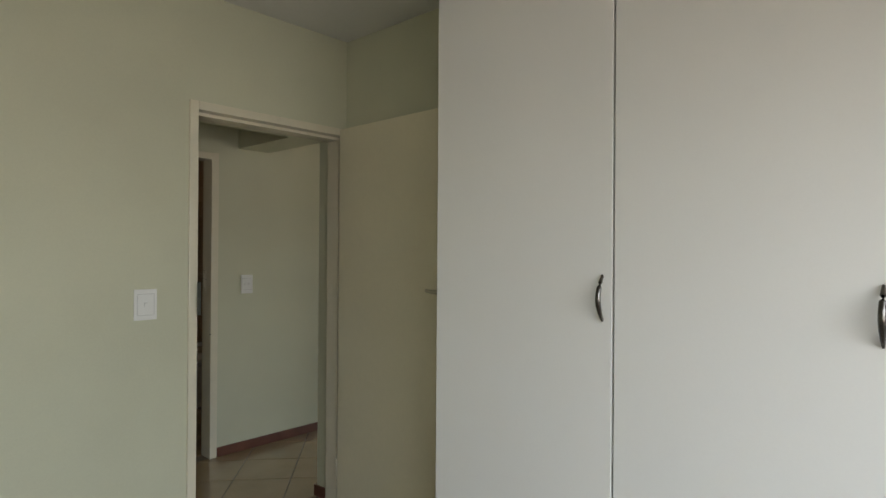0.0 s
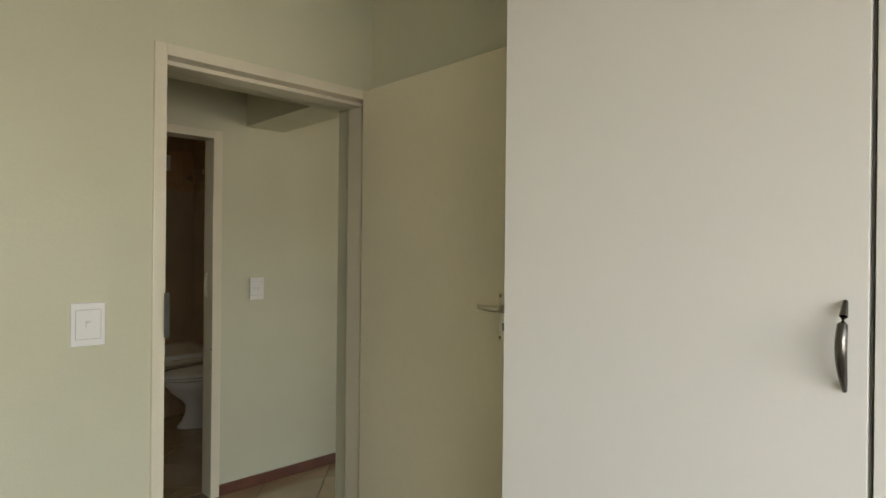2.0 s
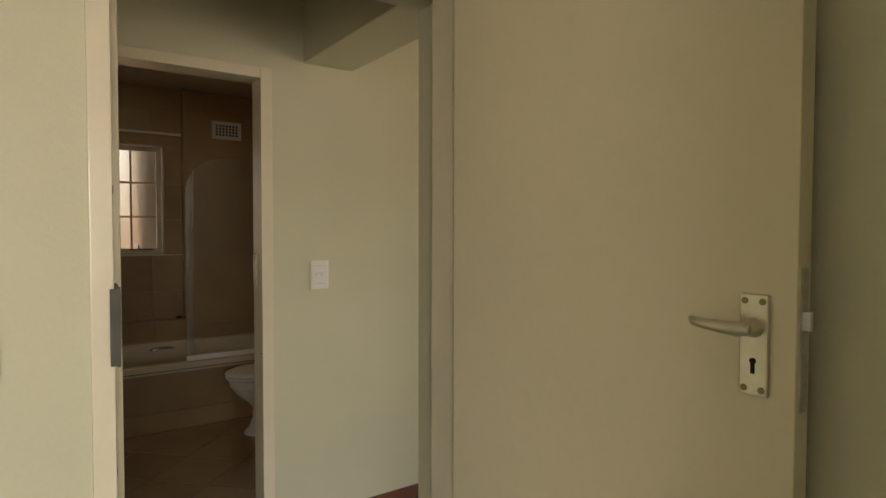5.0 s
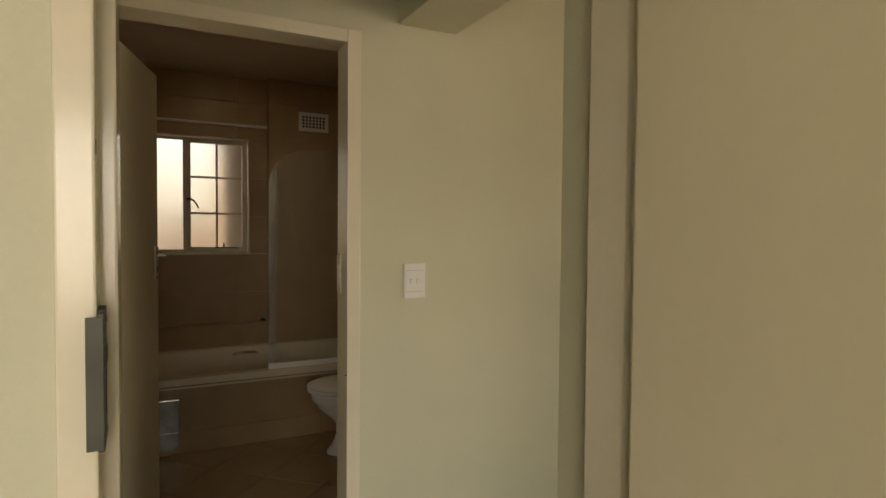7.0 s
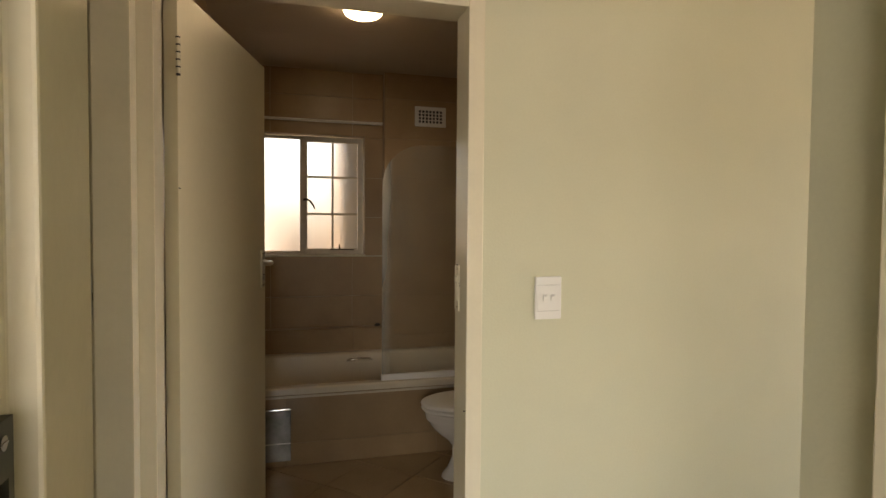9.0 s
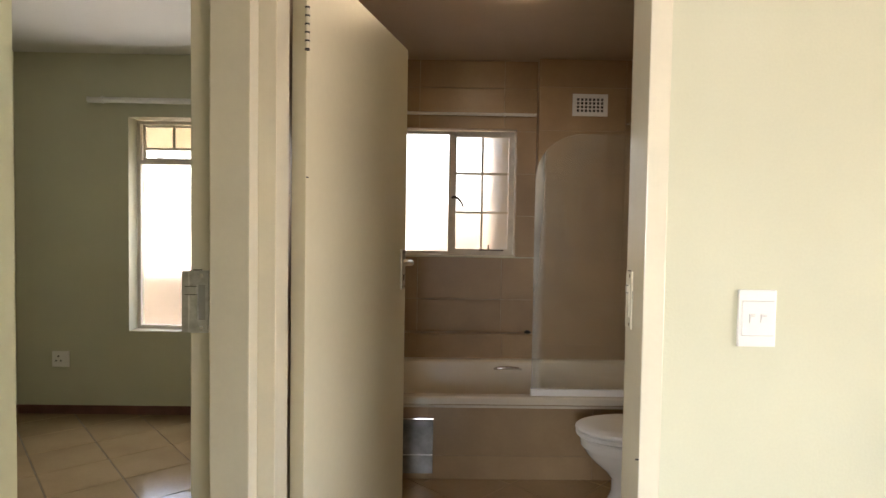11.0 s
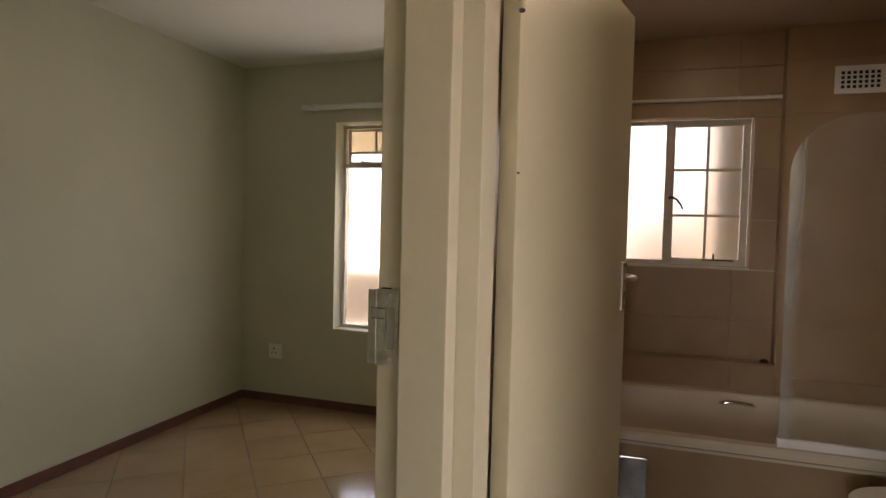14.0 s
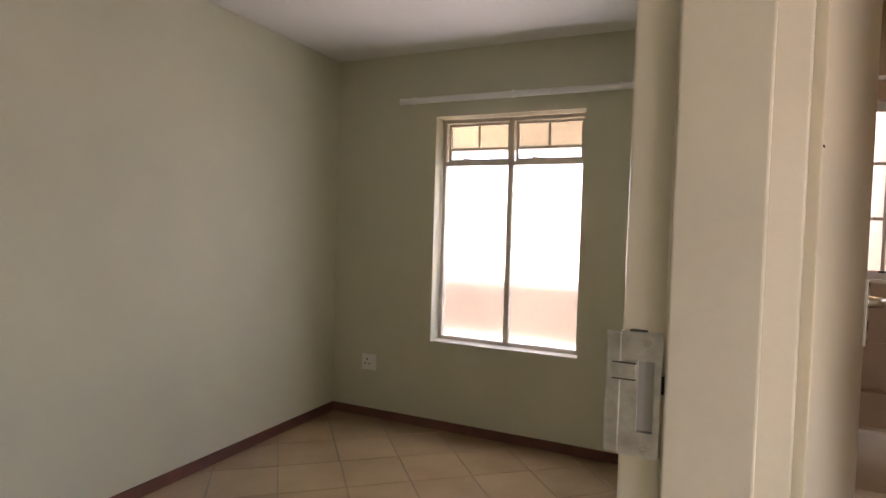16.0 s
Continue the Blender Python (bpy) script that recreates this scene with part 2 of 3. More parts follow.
def wall(name, axis, p0, p1, a0, a1, z0, z1, holes=(), label="painted plaster wall", mat=WALL):
    """A wall between p0 and p1 across its thickness, a0 to a1 along, with holes (a0, a1, z0, z1) right through."""
    cuts_a = sorted({a0, a1, *[h[0] for h in holes], *[h[1] for h in holes]})
    bm = bmesh.new()
    for s, e in zip(cuts_a, cuts_a[1:]):
        spans, low = [], z0
        for h in sorted((h for h in holes if h[0] <= s and h[1] >= e), key=lambda h: h[2]):
            spans.append((low, h[2]))
            low = h[3]
        spans.append((low, z1))
        for lo, hi in spans:
            if hi - lo > 1e-4:
                if axis == "y":
                    bm_box(s, p0, lo, e, p1, hi, bm=bm)
                else:
                    bm_box(p0, s, lo, p1, e, hi, bm=bm)
    bmesh.ops.remove_doubles(bm, verts=bm.verts[:], dist=1e-5)
    return solid(name, bm, mat, label, "wall", "structure")


# ---------------------------------------------------------------- shell
H = 2.56
Y1, Y1B = -1.29, -1.018          # wall between the bedroom and the hall
YO = 2.828                      # inner face of the outer wall
wall("wall_bedroom_hall", "y", Y1, -1.147, -2.7, 1.19, 0, H, [(0.229, 1.122, 0, 2.074)], "sage green painted wall with the bedroom doorway")
wall("wall_hall_side", "y", -1.147, Y1B, -2.7, 1.19, 0, H, [(0.244, 1.109, 0, 2.045)], "sage green painted wall on the hall side")
wall("wall_hall_bathroom", "y", 0.0, 0.11, -0.06, 5.1, 0, H, [(0.063, 0.998, 0, 2.072)], "sage green painted hall wall with bathroom doorway")
wall("wall_hall_end", "x", -0.055, 0.05, Y1B, 0.0, 0, H, [(-0.96, -0.02, 0, 2.072)], "sage green painted hall end wall with doorway")
wall("wall_partition", "x", -0.06, 0.04, 0.11, YO, 0, H, (), "painted partition wall beside the bathroom")
wall("wall_outer", "y", YO, 3.05, -2.6, 2.0, 0, H, [(-1.705, -0.705, 0.598, 2.122), (0.10, 1.05, 1.173, 2.085)], "sage green painted outer wall with two windows")
wall("wall_room_left", "x", -2.6, -2.5, Y1B, YO, 0, H, (), "sage green painted plain wall")
wall("wall_bathroom_right", "x", 1.9, 2.0, 0.11, YO, 0, H, (), "bathroom wall behind tan tiles")
wall("wall_living", "x", 5.0, 5.1, -4.9, 0.0, 0, H, [(-4.7, -0.35, 0.06, 2.12)], "sage green painted living area wall with glazed opening")
wall("wall_bedroom_right", "x", 1.09, 1.19, -4.9, Y1, 0, H, (), "sage green painted bedroom wall beside the door")
wall("wall_bedroom_back", "y", -5.0, -4.9, -2.8, 5.1, 0, H, [(-2.15, 0.40, 0.75, 2.12)], "sage green painted bedroom back wall with window")
wall("wall_bedroom_left", "x", -2.8, -2.7, -4.9, Y1, 0, H, (), "sage green painted plain bedroom wall")

solid("ceiling", bm_box(-2.8, -5.0, H, 5.1, 0.05, H + 0.12), CEIL, "off-white painted plaster ceiling", "ceiling", "structure")
solid("ceiling_room", bm_box(-2.6, 0.05, H, -0.01, 3.05, H + 0.12), CEIL, "off-white painted plaster ceiling of the empty room", "ceiling", "structure")
solid("ceiling_bathroom", bm_box(-0.01, 0.05, H, 3.3, 3.05, H + 0.12), BATHCEIL, "dark beige bathroom ceiling", "ceiling", "structure")
solid("roof", bm_box(-3.2, -5.4, H + 0.12, 5.5, 3.7, H + 0.2), STUCCO, "plain roof slab over the rooms", "roof", "structure")
solid("ceiling_beam", bm_box(1.148, Y1B + 0.002, 2.131, 1.39, 0.0, H, 0.004), WALL, "sage green painted downstand beam across the hall", "beam", "structure")
solid("bathroom_duct", bm_box(1.19, 2.75, 0, 1.9, YO, H), BGROUT, "boxed-out service duct in the bathroom corner", "wall", "structure")
solid("bath_ledge", bm_box(0.04, 2.735, 0, 1.19, YO, 0.625), BGROUT, "low tiled ledge behind the bath", "wall", "structure")

# skirtings
def skirting(x0, y0, x1, y1, out):
    """Along a wall line; out is the way it stands proud of it."""
    t = 0.014
    ox, oy = out[0] * t, out[1] * t
    bm = bm_box(min(x0, x1, x0 + ox, x1 + ox), min(y0, y1, y0 + oy, y1 + oy), 0.001, max(x0, x1, x0 + ox, x1 + ox), max(y0, y1, y0 + oy, y1 + oy), 0.064, 0.003)
    return solid("baseboard", bm, SKIRT, "dark red-brown stained wooden skirting board", "skirting", "structure")


skirting(1.002, 0, 5.0, 0, (0, -1))
skirting(1.111, Y1B, 1.19, Y1B, (0, 1))
skirting(1.109, -1.145, 1.109, Y1B + 0.013, (-1, 0))
skirting(0.244, -1.145, 0.244, Y1B + 0.013, (1, 0))
skirting(0.05, Y1B, 0.242, Y1B, (0, 1))
skirting(-2.486, YO, -0.06, YO, (0, -1))
skirting(-2.5, Y1B, -2.5, YO, (1, 0))
skirting(-2.7, Y1, 0.222, Y1, (0, -1))

# ---------------------------------------------------------------- door frames


def door_frame(name, label, m, width, height, depth, face, stop, rebate=0.045, proud=0.014, head=0.062):
    """Pressed steel frame: across from 0 to width, y from -proud (leaf side) into the wall. Leaf sits in the rebate on the -y side."""
    root = thing(name, label, "door frame", m, kind="structure")
    left = [(0, -proud), (face, -proud), (face, rebate), (stop, rebate), (stop, depth), (0, depth), (0, depth - 0.01), (0, 0)]
    part("jamb", bm_prism([(a, b) for a, b in left], 0.0, height, "z", 0.003), FRAME, root)
    part("jamb", bm_prism([(width - a, b) for a, b in left], 0.0, height, "z", 0.003), FRAME, root)
    bm = bm_box(face + 0.0005, -proud, height - face, width - face - 0.0005, rebate, height, 0.003)
    bm_box(stop + 0.0005, rebate + 0.0005, height - head, width - stop - 0.0005, depth, height - 0.001, 0.003, bm=bm)
    part("head", bm, FRAME, root)
    return root


def strike(name, parent, m, h=0.14, w=0.042, lip=0.014, curl=0.0, mat=STEEL):
    root = new(name)
    root.parent, root.matrix_basis = parent, m
    tagged(root, "worn steel strike plate with a slot and two screws")
    # plate in local x (width), z (height), facing -y
    bm = bmesh.new()
    x0, x1 = -w / 2, w / 2
    s0, s1, z0, z1 = -0.002, 0.015, -h * 0.30, h * 0.27
    for a in ((x0, s0, -h / 2, h / 2), (s1, x1, -h / 2, h / 2), (s0, s1, -h / 2, z0), (s0, s1, z1, h / 2)):
        bm_box(a[0], -0.006, a[2], a[1], 0, a[3], bm=bm)
    bm_box(x0 - lip, -0.007, -h * 0.49, x0 + 0.002, -0.001, h * 0.49, 0.0015, bm=bm)
    bm_box(x0 - lip * 0.5, -0.0085, h * 0.12, s0 - 0.002, -0.006, h * 0.24, 0.0006, bm=bm)
    if curl:
        bm_box(x0 - lip - 0.003, -0.007, -h * 0.47, x0 - lip, curl, h * 0.47, 0.0012, bm=bm)
    part("plate", bm, mat, root)
    part("slot", bm_box(s0, -0.0008, z0, s1, 0.001, z1), GREYSEAM, root)
    part("rust_chip", bm_prism([(x1 - 0.003, -0.002), (x1 + 0.002, -0.004), (x1 + 0.003, 0.001)], h * 0.02, h * 0.16, "z"), DARKGAP, root, "rusty chipped edge")
    part("rust_chip", bm_prism([(-0.012, -0.006), (0.004, -0.004), (0.006, 0.0), (-0.010, 0.0)], h * 0.50, h * 0.515, "z"), DARKGAP, root, "rusty chipped edge")
    for z in (h * 0.115, h * 0.245):
        part("groove", bm_box(x0 - lip * 0.5, -0.0078, z - 0.0009, s0 - 0.002, -0.0055, z + 0.0009), DARKSTEEL, root)
    for z in (h * 0.42, -h * 0.42):
        c = bm_tube([(0.007, -0.0075, z), (0.007, -0.005, z)], 0.0045, 12)
        bm_box(0.003, -0.0080, z - 0.0006, 0.011, -0.0074, z + 0.0006, bm=c)
        part("screw", c, CHROME, root)
    return root


frame_1 = door_frame("door_frame_1", "cream enamelled steel door frame of the bedroom", pose(0.225, Y1, 0), 0.901, 2.078, 0.143, 0.038, 0.056, head=0.052)
# bathroom frame: its leaf side faces the bathroom
frame_2 = door_frame("door_frame_2", "cream enamelled steel door frame of the bathroom", pose(1.0, 0.11, 0, 0, 0, 180), 0.939, 2.079, 0.125, 0.044, 0.050, rebate=0.010, head=0.046)
# frame of the empty room: leaf side faces that room (-x)
frame_3 = door_frame("door_frame_3", "cream enamelled steel door frame of the empty room", pose(-0.055, -0.018, 0, 0, 0, -90), 0.94, 2.075, 0.127, 0.045, 0.06, rebate=0.040, proud=0.006)

# this plate's dark reflection is put into its steel colour
strike("strike_plate", frame_1, pose(0.0385, 0.012, 1.205, 0, 0, 90), 0.15, 0.044, 0.02, 0.010, DARKSTEEL)
strike("strike_plate", frame_2, pose(0.0470, 0.034, 1.205, 0, 0, 90), 0.14, 0.034, 0.004, mat=FRAME)
strike("strike_plate", frame_3, pose(0.0455, 0.014, 1.205, 0, 0, 90), 0.136, 0.044)

CHIPS = ((0.0385, -0.009, 1.455, 0.008), (0.0385, -0.004, 0.93, 0.006), (0.0385, 0.0, 0.86, 0.004), (0.0385, -0.006, 0.80, 0.007), (0.0385, 0.004, 0.71, 0.003))
for cx, cy, cz, cr in CHIPS:
    part("paint_chip", bm_prism([(cy - 0.002, cz - cr), (cy + 0.002, cz - cr * 0.6), (cy + 0.0025, cz + cr * 0.5), (cy, cz + cr), (cy - 0.0022, cz + cr * 0.3)], cx - 0.001, cx + 0.0006, "x"), DARKGAP, frame_1, "dark chip in the paint")

part("paint_nick", bm_box(0.0505, 0.1240, 0.8435, 0.0580, 0.1256, 0.8470), DARKGAP, frame_2, "dark nick in the paint")

# ---------------------------------------------------------------- door leaves


def lever_set(parent, m, mirror=1):
    """Lever on a back plate; local x along the leaf, facing -y."""
    root = new("door_handle")
    root.parent, root.matrix_basis = parent, m
    tagged(root, "satin nickel lever handle on a rectangular plate")
    plate = part("back_plate", bm_box(-0.021, -0.008, -0.076, 0.021, 0, 0.076, 0.002), NICKEL, root)
    for x in (-0.013, 0.013):
        for z in (-0.066, 0.066):
            c = bm_tube([(x, -0.0095, z), (x, -0.007, z)], 0.0050, 12)
            bm_box(x - 0.004, -0.0102, z - 0.0007, x + 0.004, -0.0094, z + 0.0007, bm=c)
            part("screw", c, BRASS, plate)
    key = bm_tube([(0, -0.0092, -0.024), (0, -0.0075, -0.024)], 0.005, 14)
    bm_box(-0.003, -0.0092, -0.043, 0.003, -0.0075, -0.024, bm=key)
    part("keyhole", key, SLOT, plate, "dark keyhole")
    part("rose", bm_tube([(0, -0.008, 0.026), (0, -0.020, 0.026), (0, -0.034, 0.026)], [0.015, 0.0125, 0.011], 18), NICKEL, root, smooth=True)
    s = mirror
    pts = [(-0.008 * s, -0.036, 0.026), (0.006 * s, -0.039, 0.026), (0.03 * s, -0.041, 0.0265), (0.06 * s, -0.042, 0.028), (0.076 * s, -0.041, 0.0295), (0.084 * s, -0.034, 0.031)]
    part("lever", bm_tube(pts, [0.008, 0.0115, 0.0105, 0.0085, 0.0075, 0.006], 14, 0.95), NICKEL, root, smooth=True)
    return root


def door_leaf(name, label, m, w, h, lever_x, t=0.04, back=True, hinge_z=(0.25, 1.85), rusty=False):
    """Flush leaf: local x from the hinge along the leaf, faces at y = 0 and y = t."""
    root = thing(name, label, "door", m, kind="structure")
    part("leaf", bm_box(0.0, 0.0, 0.008, w, t, h, 0.002), DOOR, root)
    lever_set(root, pose(lever_x, 0.0, 1.212), -1)
    if back:
        lever_set(root, pose(lever_x, t, 1.209, 0, 0, 180), 1)
    lock = part("lock_face", bm_box(w - 0.001, t * 0.25, 1.12, w + 0.002, t * 0.75, 1.33, 0.0005), STEEL, root, "steel mortice lock face")
    part("latch_bolt", bm_prism([(w + 0.001, t * 0.3), (w + 0.012, t * 0.35), (w + 0.012, t * 0.55), (w + 0.001, t * 0.7)], 1.24, 1.267, "z"), STEEL, lock)
    for z in hinge_z:
        bm = bmesh.new()
        for k in range(5):
            bm_tube([(-0.005, -0.004, z - 0.05 + 0.0205 * k), (-0.005, -0.004, z - 0.031 + 0.0205 * k)], 0.006, 10, bm=bm)
        hinge = part("hinge", bm, FRAME, root, smooth=True)
        for k in range(6 if rusty else 0):
            zr = z - 0.0505 + 0.0205 * k
            part("rust_ring", bm_tube([(-0.005, -0.004, zr - 0.0022), (-0.005, -0.004, zr + 0.0022)], 0.0064, 10), DARKGAP, hinge, "dark rusty joint of the hinge")
    return root


# bedroom leaf, open at a right angle to its wall
door_leaf("door_1", "cream painted flush door standing wide open", pose(1.039, -1.302, 0, 0, 0, -90.5) @ Matrix.Translation((0, -0.004, 0)), 0.835, 2.072, 0.778, back=False, hinge_z=(0.25,))
# bathroom leaf, opened into the bathroom
leaf_2 = door_leaf("door_2", "yellow-cream flush bathroom door standing open", pose(0.144, 0.137, 0, 0, 0, 75.2), 0.832, 2.058, 0.787, hinge_z=(0.25, 1.862), rusty=True)
part("paint_nick", bm_box(0.001, -0.0007, 1.4945, 0.013, 0.0005, 1.4975), DARKGAP, leaf_2, "dark nick in the paint")

# ---------------------------------------------------------------- windows


def steel_bar(x0, z0, x1, z1, y0, y1):
    return bm_box(x0, y0, z0, x1, y1, z1, 0.002)


def pane(parent, x0, z0, x1, z1, y, mat=FROST, m=None):
    ob = part("pane", bm_box(x0, y - 0.002, z0, x1, y + 0.002, z1), mat, parent)
    ob.visible_shadow = False
    return ob


def frame_of(parent, name, x0, z0, x1, z1, y0, y1, w):
    bm = bmesh.new()
    for a in ((x0, z0, x1, z0 + w), (x0, z1 - w, x1, z1), (x0, z0 + w, x0 + w, z1 - w), (x1 - w, z0 + w, x1, z1 - w)):
        bm_box(a[0], y0, a[1], a[2], y1, a[3], 0.0015, bm=bm)
    return part(name, bm, WINSTEEL, parent)


def room_window():
    root = thing("window_1", "steel window with frosted panes and two top vents", "window", pose(-1.205, 2.93, 0), kind="structure")
    a, b, zt = 0.492, 2.115, 1.815
    frame_of(root, "window_frame", -a, 0.603, a, b, 0.0, 0.035, 0.024)
    part("mullion", steel_bar(-0.017, 0.627, 0.017, b - 0.024, -0.004, 0.037), WINSTEEL, root)
    for s in (-1, 1):
        x0, x1 = sorted((s * 0.017, s * (a - 0.024)))
        part("transom", steel_bar(x0, zt - 0.014, x1, zt + 0.014, -0.004, 0.037), WINSTEEL, root)
        pane(root, x0, 0.627, x1, zt - 0.014, 0.02, VENTGLASS)
        vent = new("vent")
        vent.parent = root
        vent.matrix_basis = pose((x0 + x1) / 2, 0.03, b - 0.026, 1.5, 0, 0)
        tagged(vent, "top-hung steel vent standing ajar")
        w, h = (x1 - x0) / 2 - 0.002, b - 0.026 - zt - 0.016
        frame_of(vent, "sash", -w, -h, w, 0, 0, 0.026, 0.017)
        zm = -0.172
        part("glazing_bar", steel_bar(-w + 0.017, zm - 0.008, w - 0.017, zm + 0.008, 0.002, 0.024), WINSTEEL, vent)
        part("glazing_bar", steel_bar(-0.008, zm + 0.008, 0.008, -0.017, 0.002, 0.024), WINSTEEL, vent)
        for q0, q1 in ((-w + 0.017, -0.008), (0.008, w - 0.017)):
            pane(vent, q0, zm + 0.008, q1, -0.017, 0.013, VENTGLASS)
        pane(vent, -w + 0.017, -h + 0.017, w - 0.017, zm - 0.008, 0.013, VENTGLASS)
        c = (x0 + x1) / 2
        bm = bm_tube([(c - 0.10, -0.012, zt + 0.050), (c - 0.085, -0.02, zt + 0.030), (c - 0.02, -0.022, zt + 0.022), (c + 0.10, -0.012, zt + 0.018)], 0.005, 8)
        bm_tube([(c - 0.06, -0.02, zt + 0.028), (c - 0.058, -0.01, zt + 0.012)], 0.004, 8, bm=bm)
        bm_tube([(c + 0.05, -0.014, zt + 0.02), (c + 0.10, -0.012, zt + 0.016)], 0.008, 8, bm=bm)
        part("stay_arm", bm, STEEL, root, "dark steel stay arm", True)
    part("window_sill", bm_box(-0.498, -0.10, 0.599, 0.498, 0.0, 0.603), FRAME, root)
    return root


def bathroom_window():
    root = thing("window_2", "steel bathroom window with frosted panes and side casement", "window", pose(0.575, 2.915, 0), kind="structure")
    x0, x1, z0, z1 = -0.468, 0.468, 1.181, 2.078
    frame_of(root, "window_frame", x0, z0, x1, z1, 0, 0.035, 0.024)
    part("mullion", steel_bar(-0.010, z0 + 0.024, 0.026, z1 - 0.024, -0.005, 0.037), WINSTEEL, root)
    pane(root, x0 + 0.024, z0 + 0.024, -0.010, z1 - 0.024, 0.02)
    sash = new("casement")
    sash.parent = root
    tagged(sash, "six-pane steel casement")
    c0, c1, s0, s1 = 0.026, x1 - 0.024, z0 + 0.024, z1 - 0.024
    frame_of(sash, "sash_frame", c0, s0, c1, s1, -0.004, 0.026, 0.018)
    cx = (c0 + c1) / 2
    za, zb = s0 + (s1 - s0) / 3, s0 + 2 * (s1 - s0) / 3
    part("glazing_bar", steel_bar(cx - 0.008, s0 + 0.018, cx + 0.008, s1 - 0.018, 0.0, 0.024), WINSTEEL, sash)
    cols = ((c0 + 0.018, cx - 0.008), (cx + 0.008, c1 - 0.018))
    rows = ((s0 + 0.018, za - 0.008), (za + 0.008, zb - 0.008), (zb + 0.008, s1 - 0.018))
    for p, q in cols:
        for z in (za, zb):
            part("glazing_bar", steel_bar(p, z - 0.008, q, z + 0.008, 0.0, 0.024), WINSTEEL, sash)
        for r, s in rows:
            pane(sash, p, r, q, s, 0.012)
    h = bm_tube([(0.018, -0.012, 1.595), (0.035, -0.030, 1.60), (0.062, -0.034, 1.585), (0.085, -0.034, 1.555), (0.098, -0.034, 1.525)], [0.010, 0.008, 0.008, 0.007, 0.005], 10)
    part("casement_catch", h, GUNMETAL, root, "dark curved casement catch", True)
    st = bm_tube([(cx - 0.02, -0.012, s0 + 0.012), (cx + 0.16, -0.012, s0 + 0.010)], 0.005, 8)
    bm_tube([(cx + 0.05, -0.012, s0 + 0.01), (cx + 0.05, -0.012, s0 + 0.05)], [0.007, 0.004], 8, bm=st)
    part("stay_arm", st, GUNMETAL, root, "dark steel stay", True)
    part("window_sill", bm_box(-0.473, -0.085, 1.174, 0.473, 0.0, 1.181), FRAME, root)
    return root


room_window()
bathroom_window()


def bedroom_window():
    root = thing("window_3", "wide steel bedroom window with clear panes", "window", pose(-0.875, -4.94, 0), kind="structure")
    frame_of(root, "window_frame", -1.27, 0.755, 1.27, 2.115, 0, 0.035, 0.03)
    for x in (-0.42, 0.42):
        part("mullion", steel_bar(x - 0.017, 0.785, x + 0.017, 2.085, -0.002, 0.037), WINSTEEL, root)
    return root


bedroom_window()

# ---------------------------------------------------------------- outdoors
solid("ground", bm_box(-150, -150, -0.35, 150, 150, -0.15), PAVING, "pale paved ground outside", "ground", "structure")
solid("boundary_wall_high", bm_box(0.3, 6.0, -0.15, 14, 6.22, 1.42, 0.01), STUCCO, "beige plastered garden wall", "wall", "structure")
solid("boundary_wall", bm_box(-14, 7.0, -0.15, 14, 7.22, 0.66, 0.01), BRICKWALL, "low brown-beige garden wall", "wall", "structure")
solid("eave", bm_box(-3.2, 3.054, 2.30, -0.35, 3.62, 2.36), SOFFIT, "yellow-beige painted eave soffit", "eave", "structure")
solid("fascia", bm_box(-3.2, 3.62, 1.99, -0.35, 3.65, 2.45), SOFFIT, "yellow-beige painted fascia board", "fascia", "structure")
solid("side_pier", bm_box(0.93, 3.35, -0.15, 1.60, 4.2, 2.298), STUCCO, "beige plastered pier beside the bathroom window", "pier", "structure")

# ---------------------------------------------------------------- wardrobe units in the bedroom


def bow_pull(parent, y, z, x):
    pts, rad = [], []
    for k in range(13):
        u = k / 12
        pts.append((x - 0.003 - 0.026 * math.sin(math.pi * u), y, z - 0.064 + 0.128 * u))
        rad.append(0.0030 + 0.0047 * math.sin(math.pi * u) ** 0.8)
    bm = bm_tube(pts, rad, 12)
    for s in (-0.058, 0.058):
        bm_tube([(x, y, z + s), (x - 0.007, y, z + s)], 0.0030, 8, bm=bm)
    return part("handle", bm, GUNMETAL, parent, "gunmetal bow pull", True)


def wardrobe_unit(y0, y1, pull_y, label):
    """Runs from y1 (far from the door) to y0, front at x = 0.585."""
    root = thing("wardrobe_unit", label, "wardrobe", pose(0.84, (y0 + y1) / 2, 0), group="built-in wardrobe units")
    cy, cx = (y0 + y1) / 2, 0.84
    bm = bmesh.new()
    bm_box(0.606 - cx, y1 - cy, 0.08, 1.085 - cx, y1 - cy + 0.016, H - 0.004, bm=bm)
    bm_box(0.606 - cx, y0 - cy - 0.016, 0.08, 1.085 - cx, y0 - cy, H - 0.004, bm=bm)
    bm_box(1.07 - cx, y1 - cy + 0.016, 0.08, 1.085 - cx, y0 - cy - 0.016, H - 0.004, bm=bm)
    bm_box(0.606 - cx, y1 - cy + 0.016, H - 0.02, 1.07 - cx, y0 - cy - 0.016, H - 0.004, bm=bm)
    bm_box(0.606 - cx, y1 - cy + 0.016, 0.08, 1.07 - cx, y0 - cy - 0.016, 0.096, bm=bm)
    part("body", bm, MELAMINE, root)
    part("plinth", bm_box(0.64 - cx, y1 - cy, 0.0, 0.66 - cx, y0 - cy, 0.08), DARKGAP, root)
    door = part("door", bm_box(0.585 - cx, y1 - cy + 0.0015, 0.085, 0.603 - cx, y0 - cy - 0.0015, H - 0.012, 0.0012), MELAMINE, root)
    bow_pull(door, pull_y - cy, 1.295, 0.585 - cx)
    return root


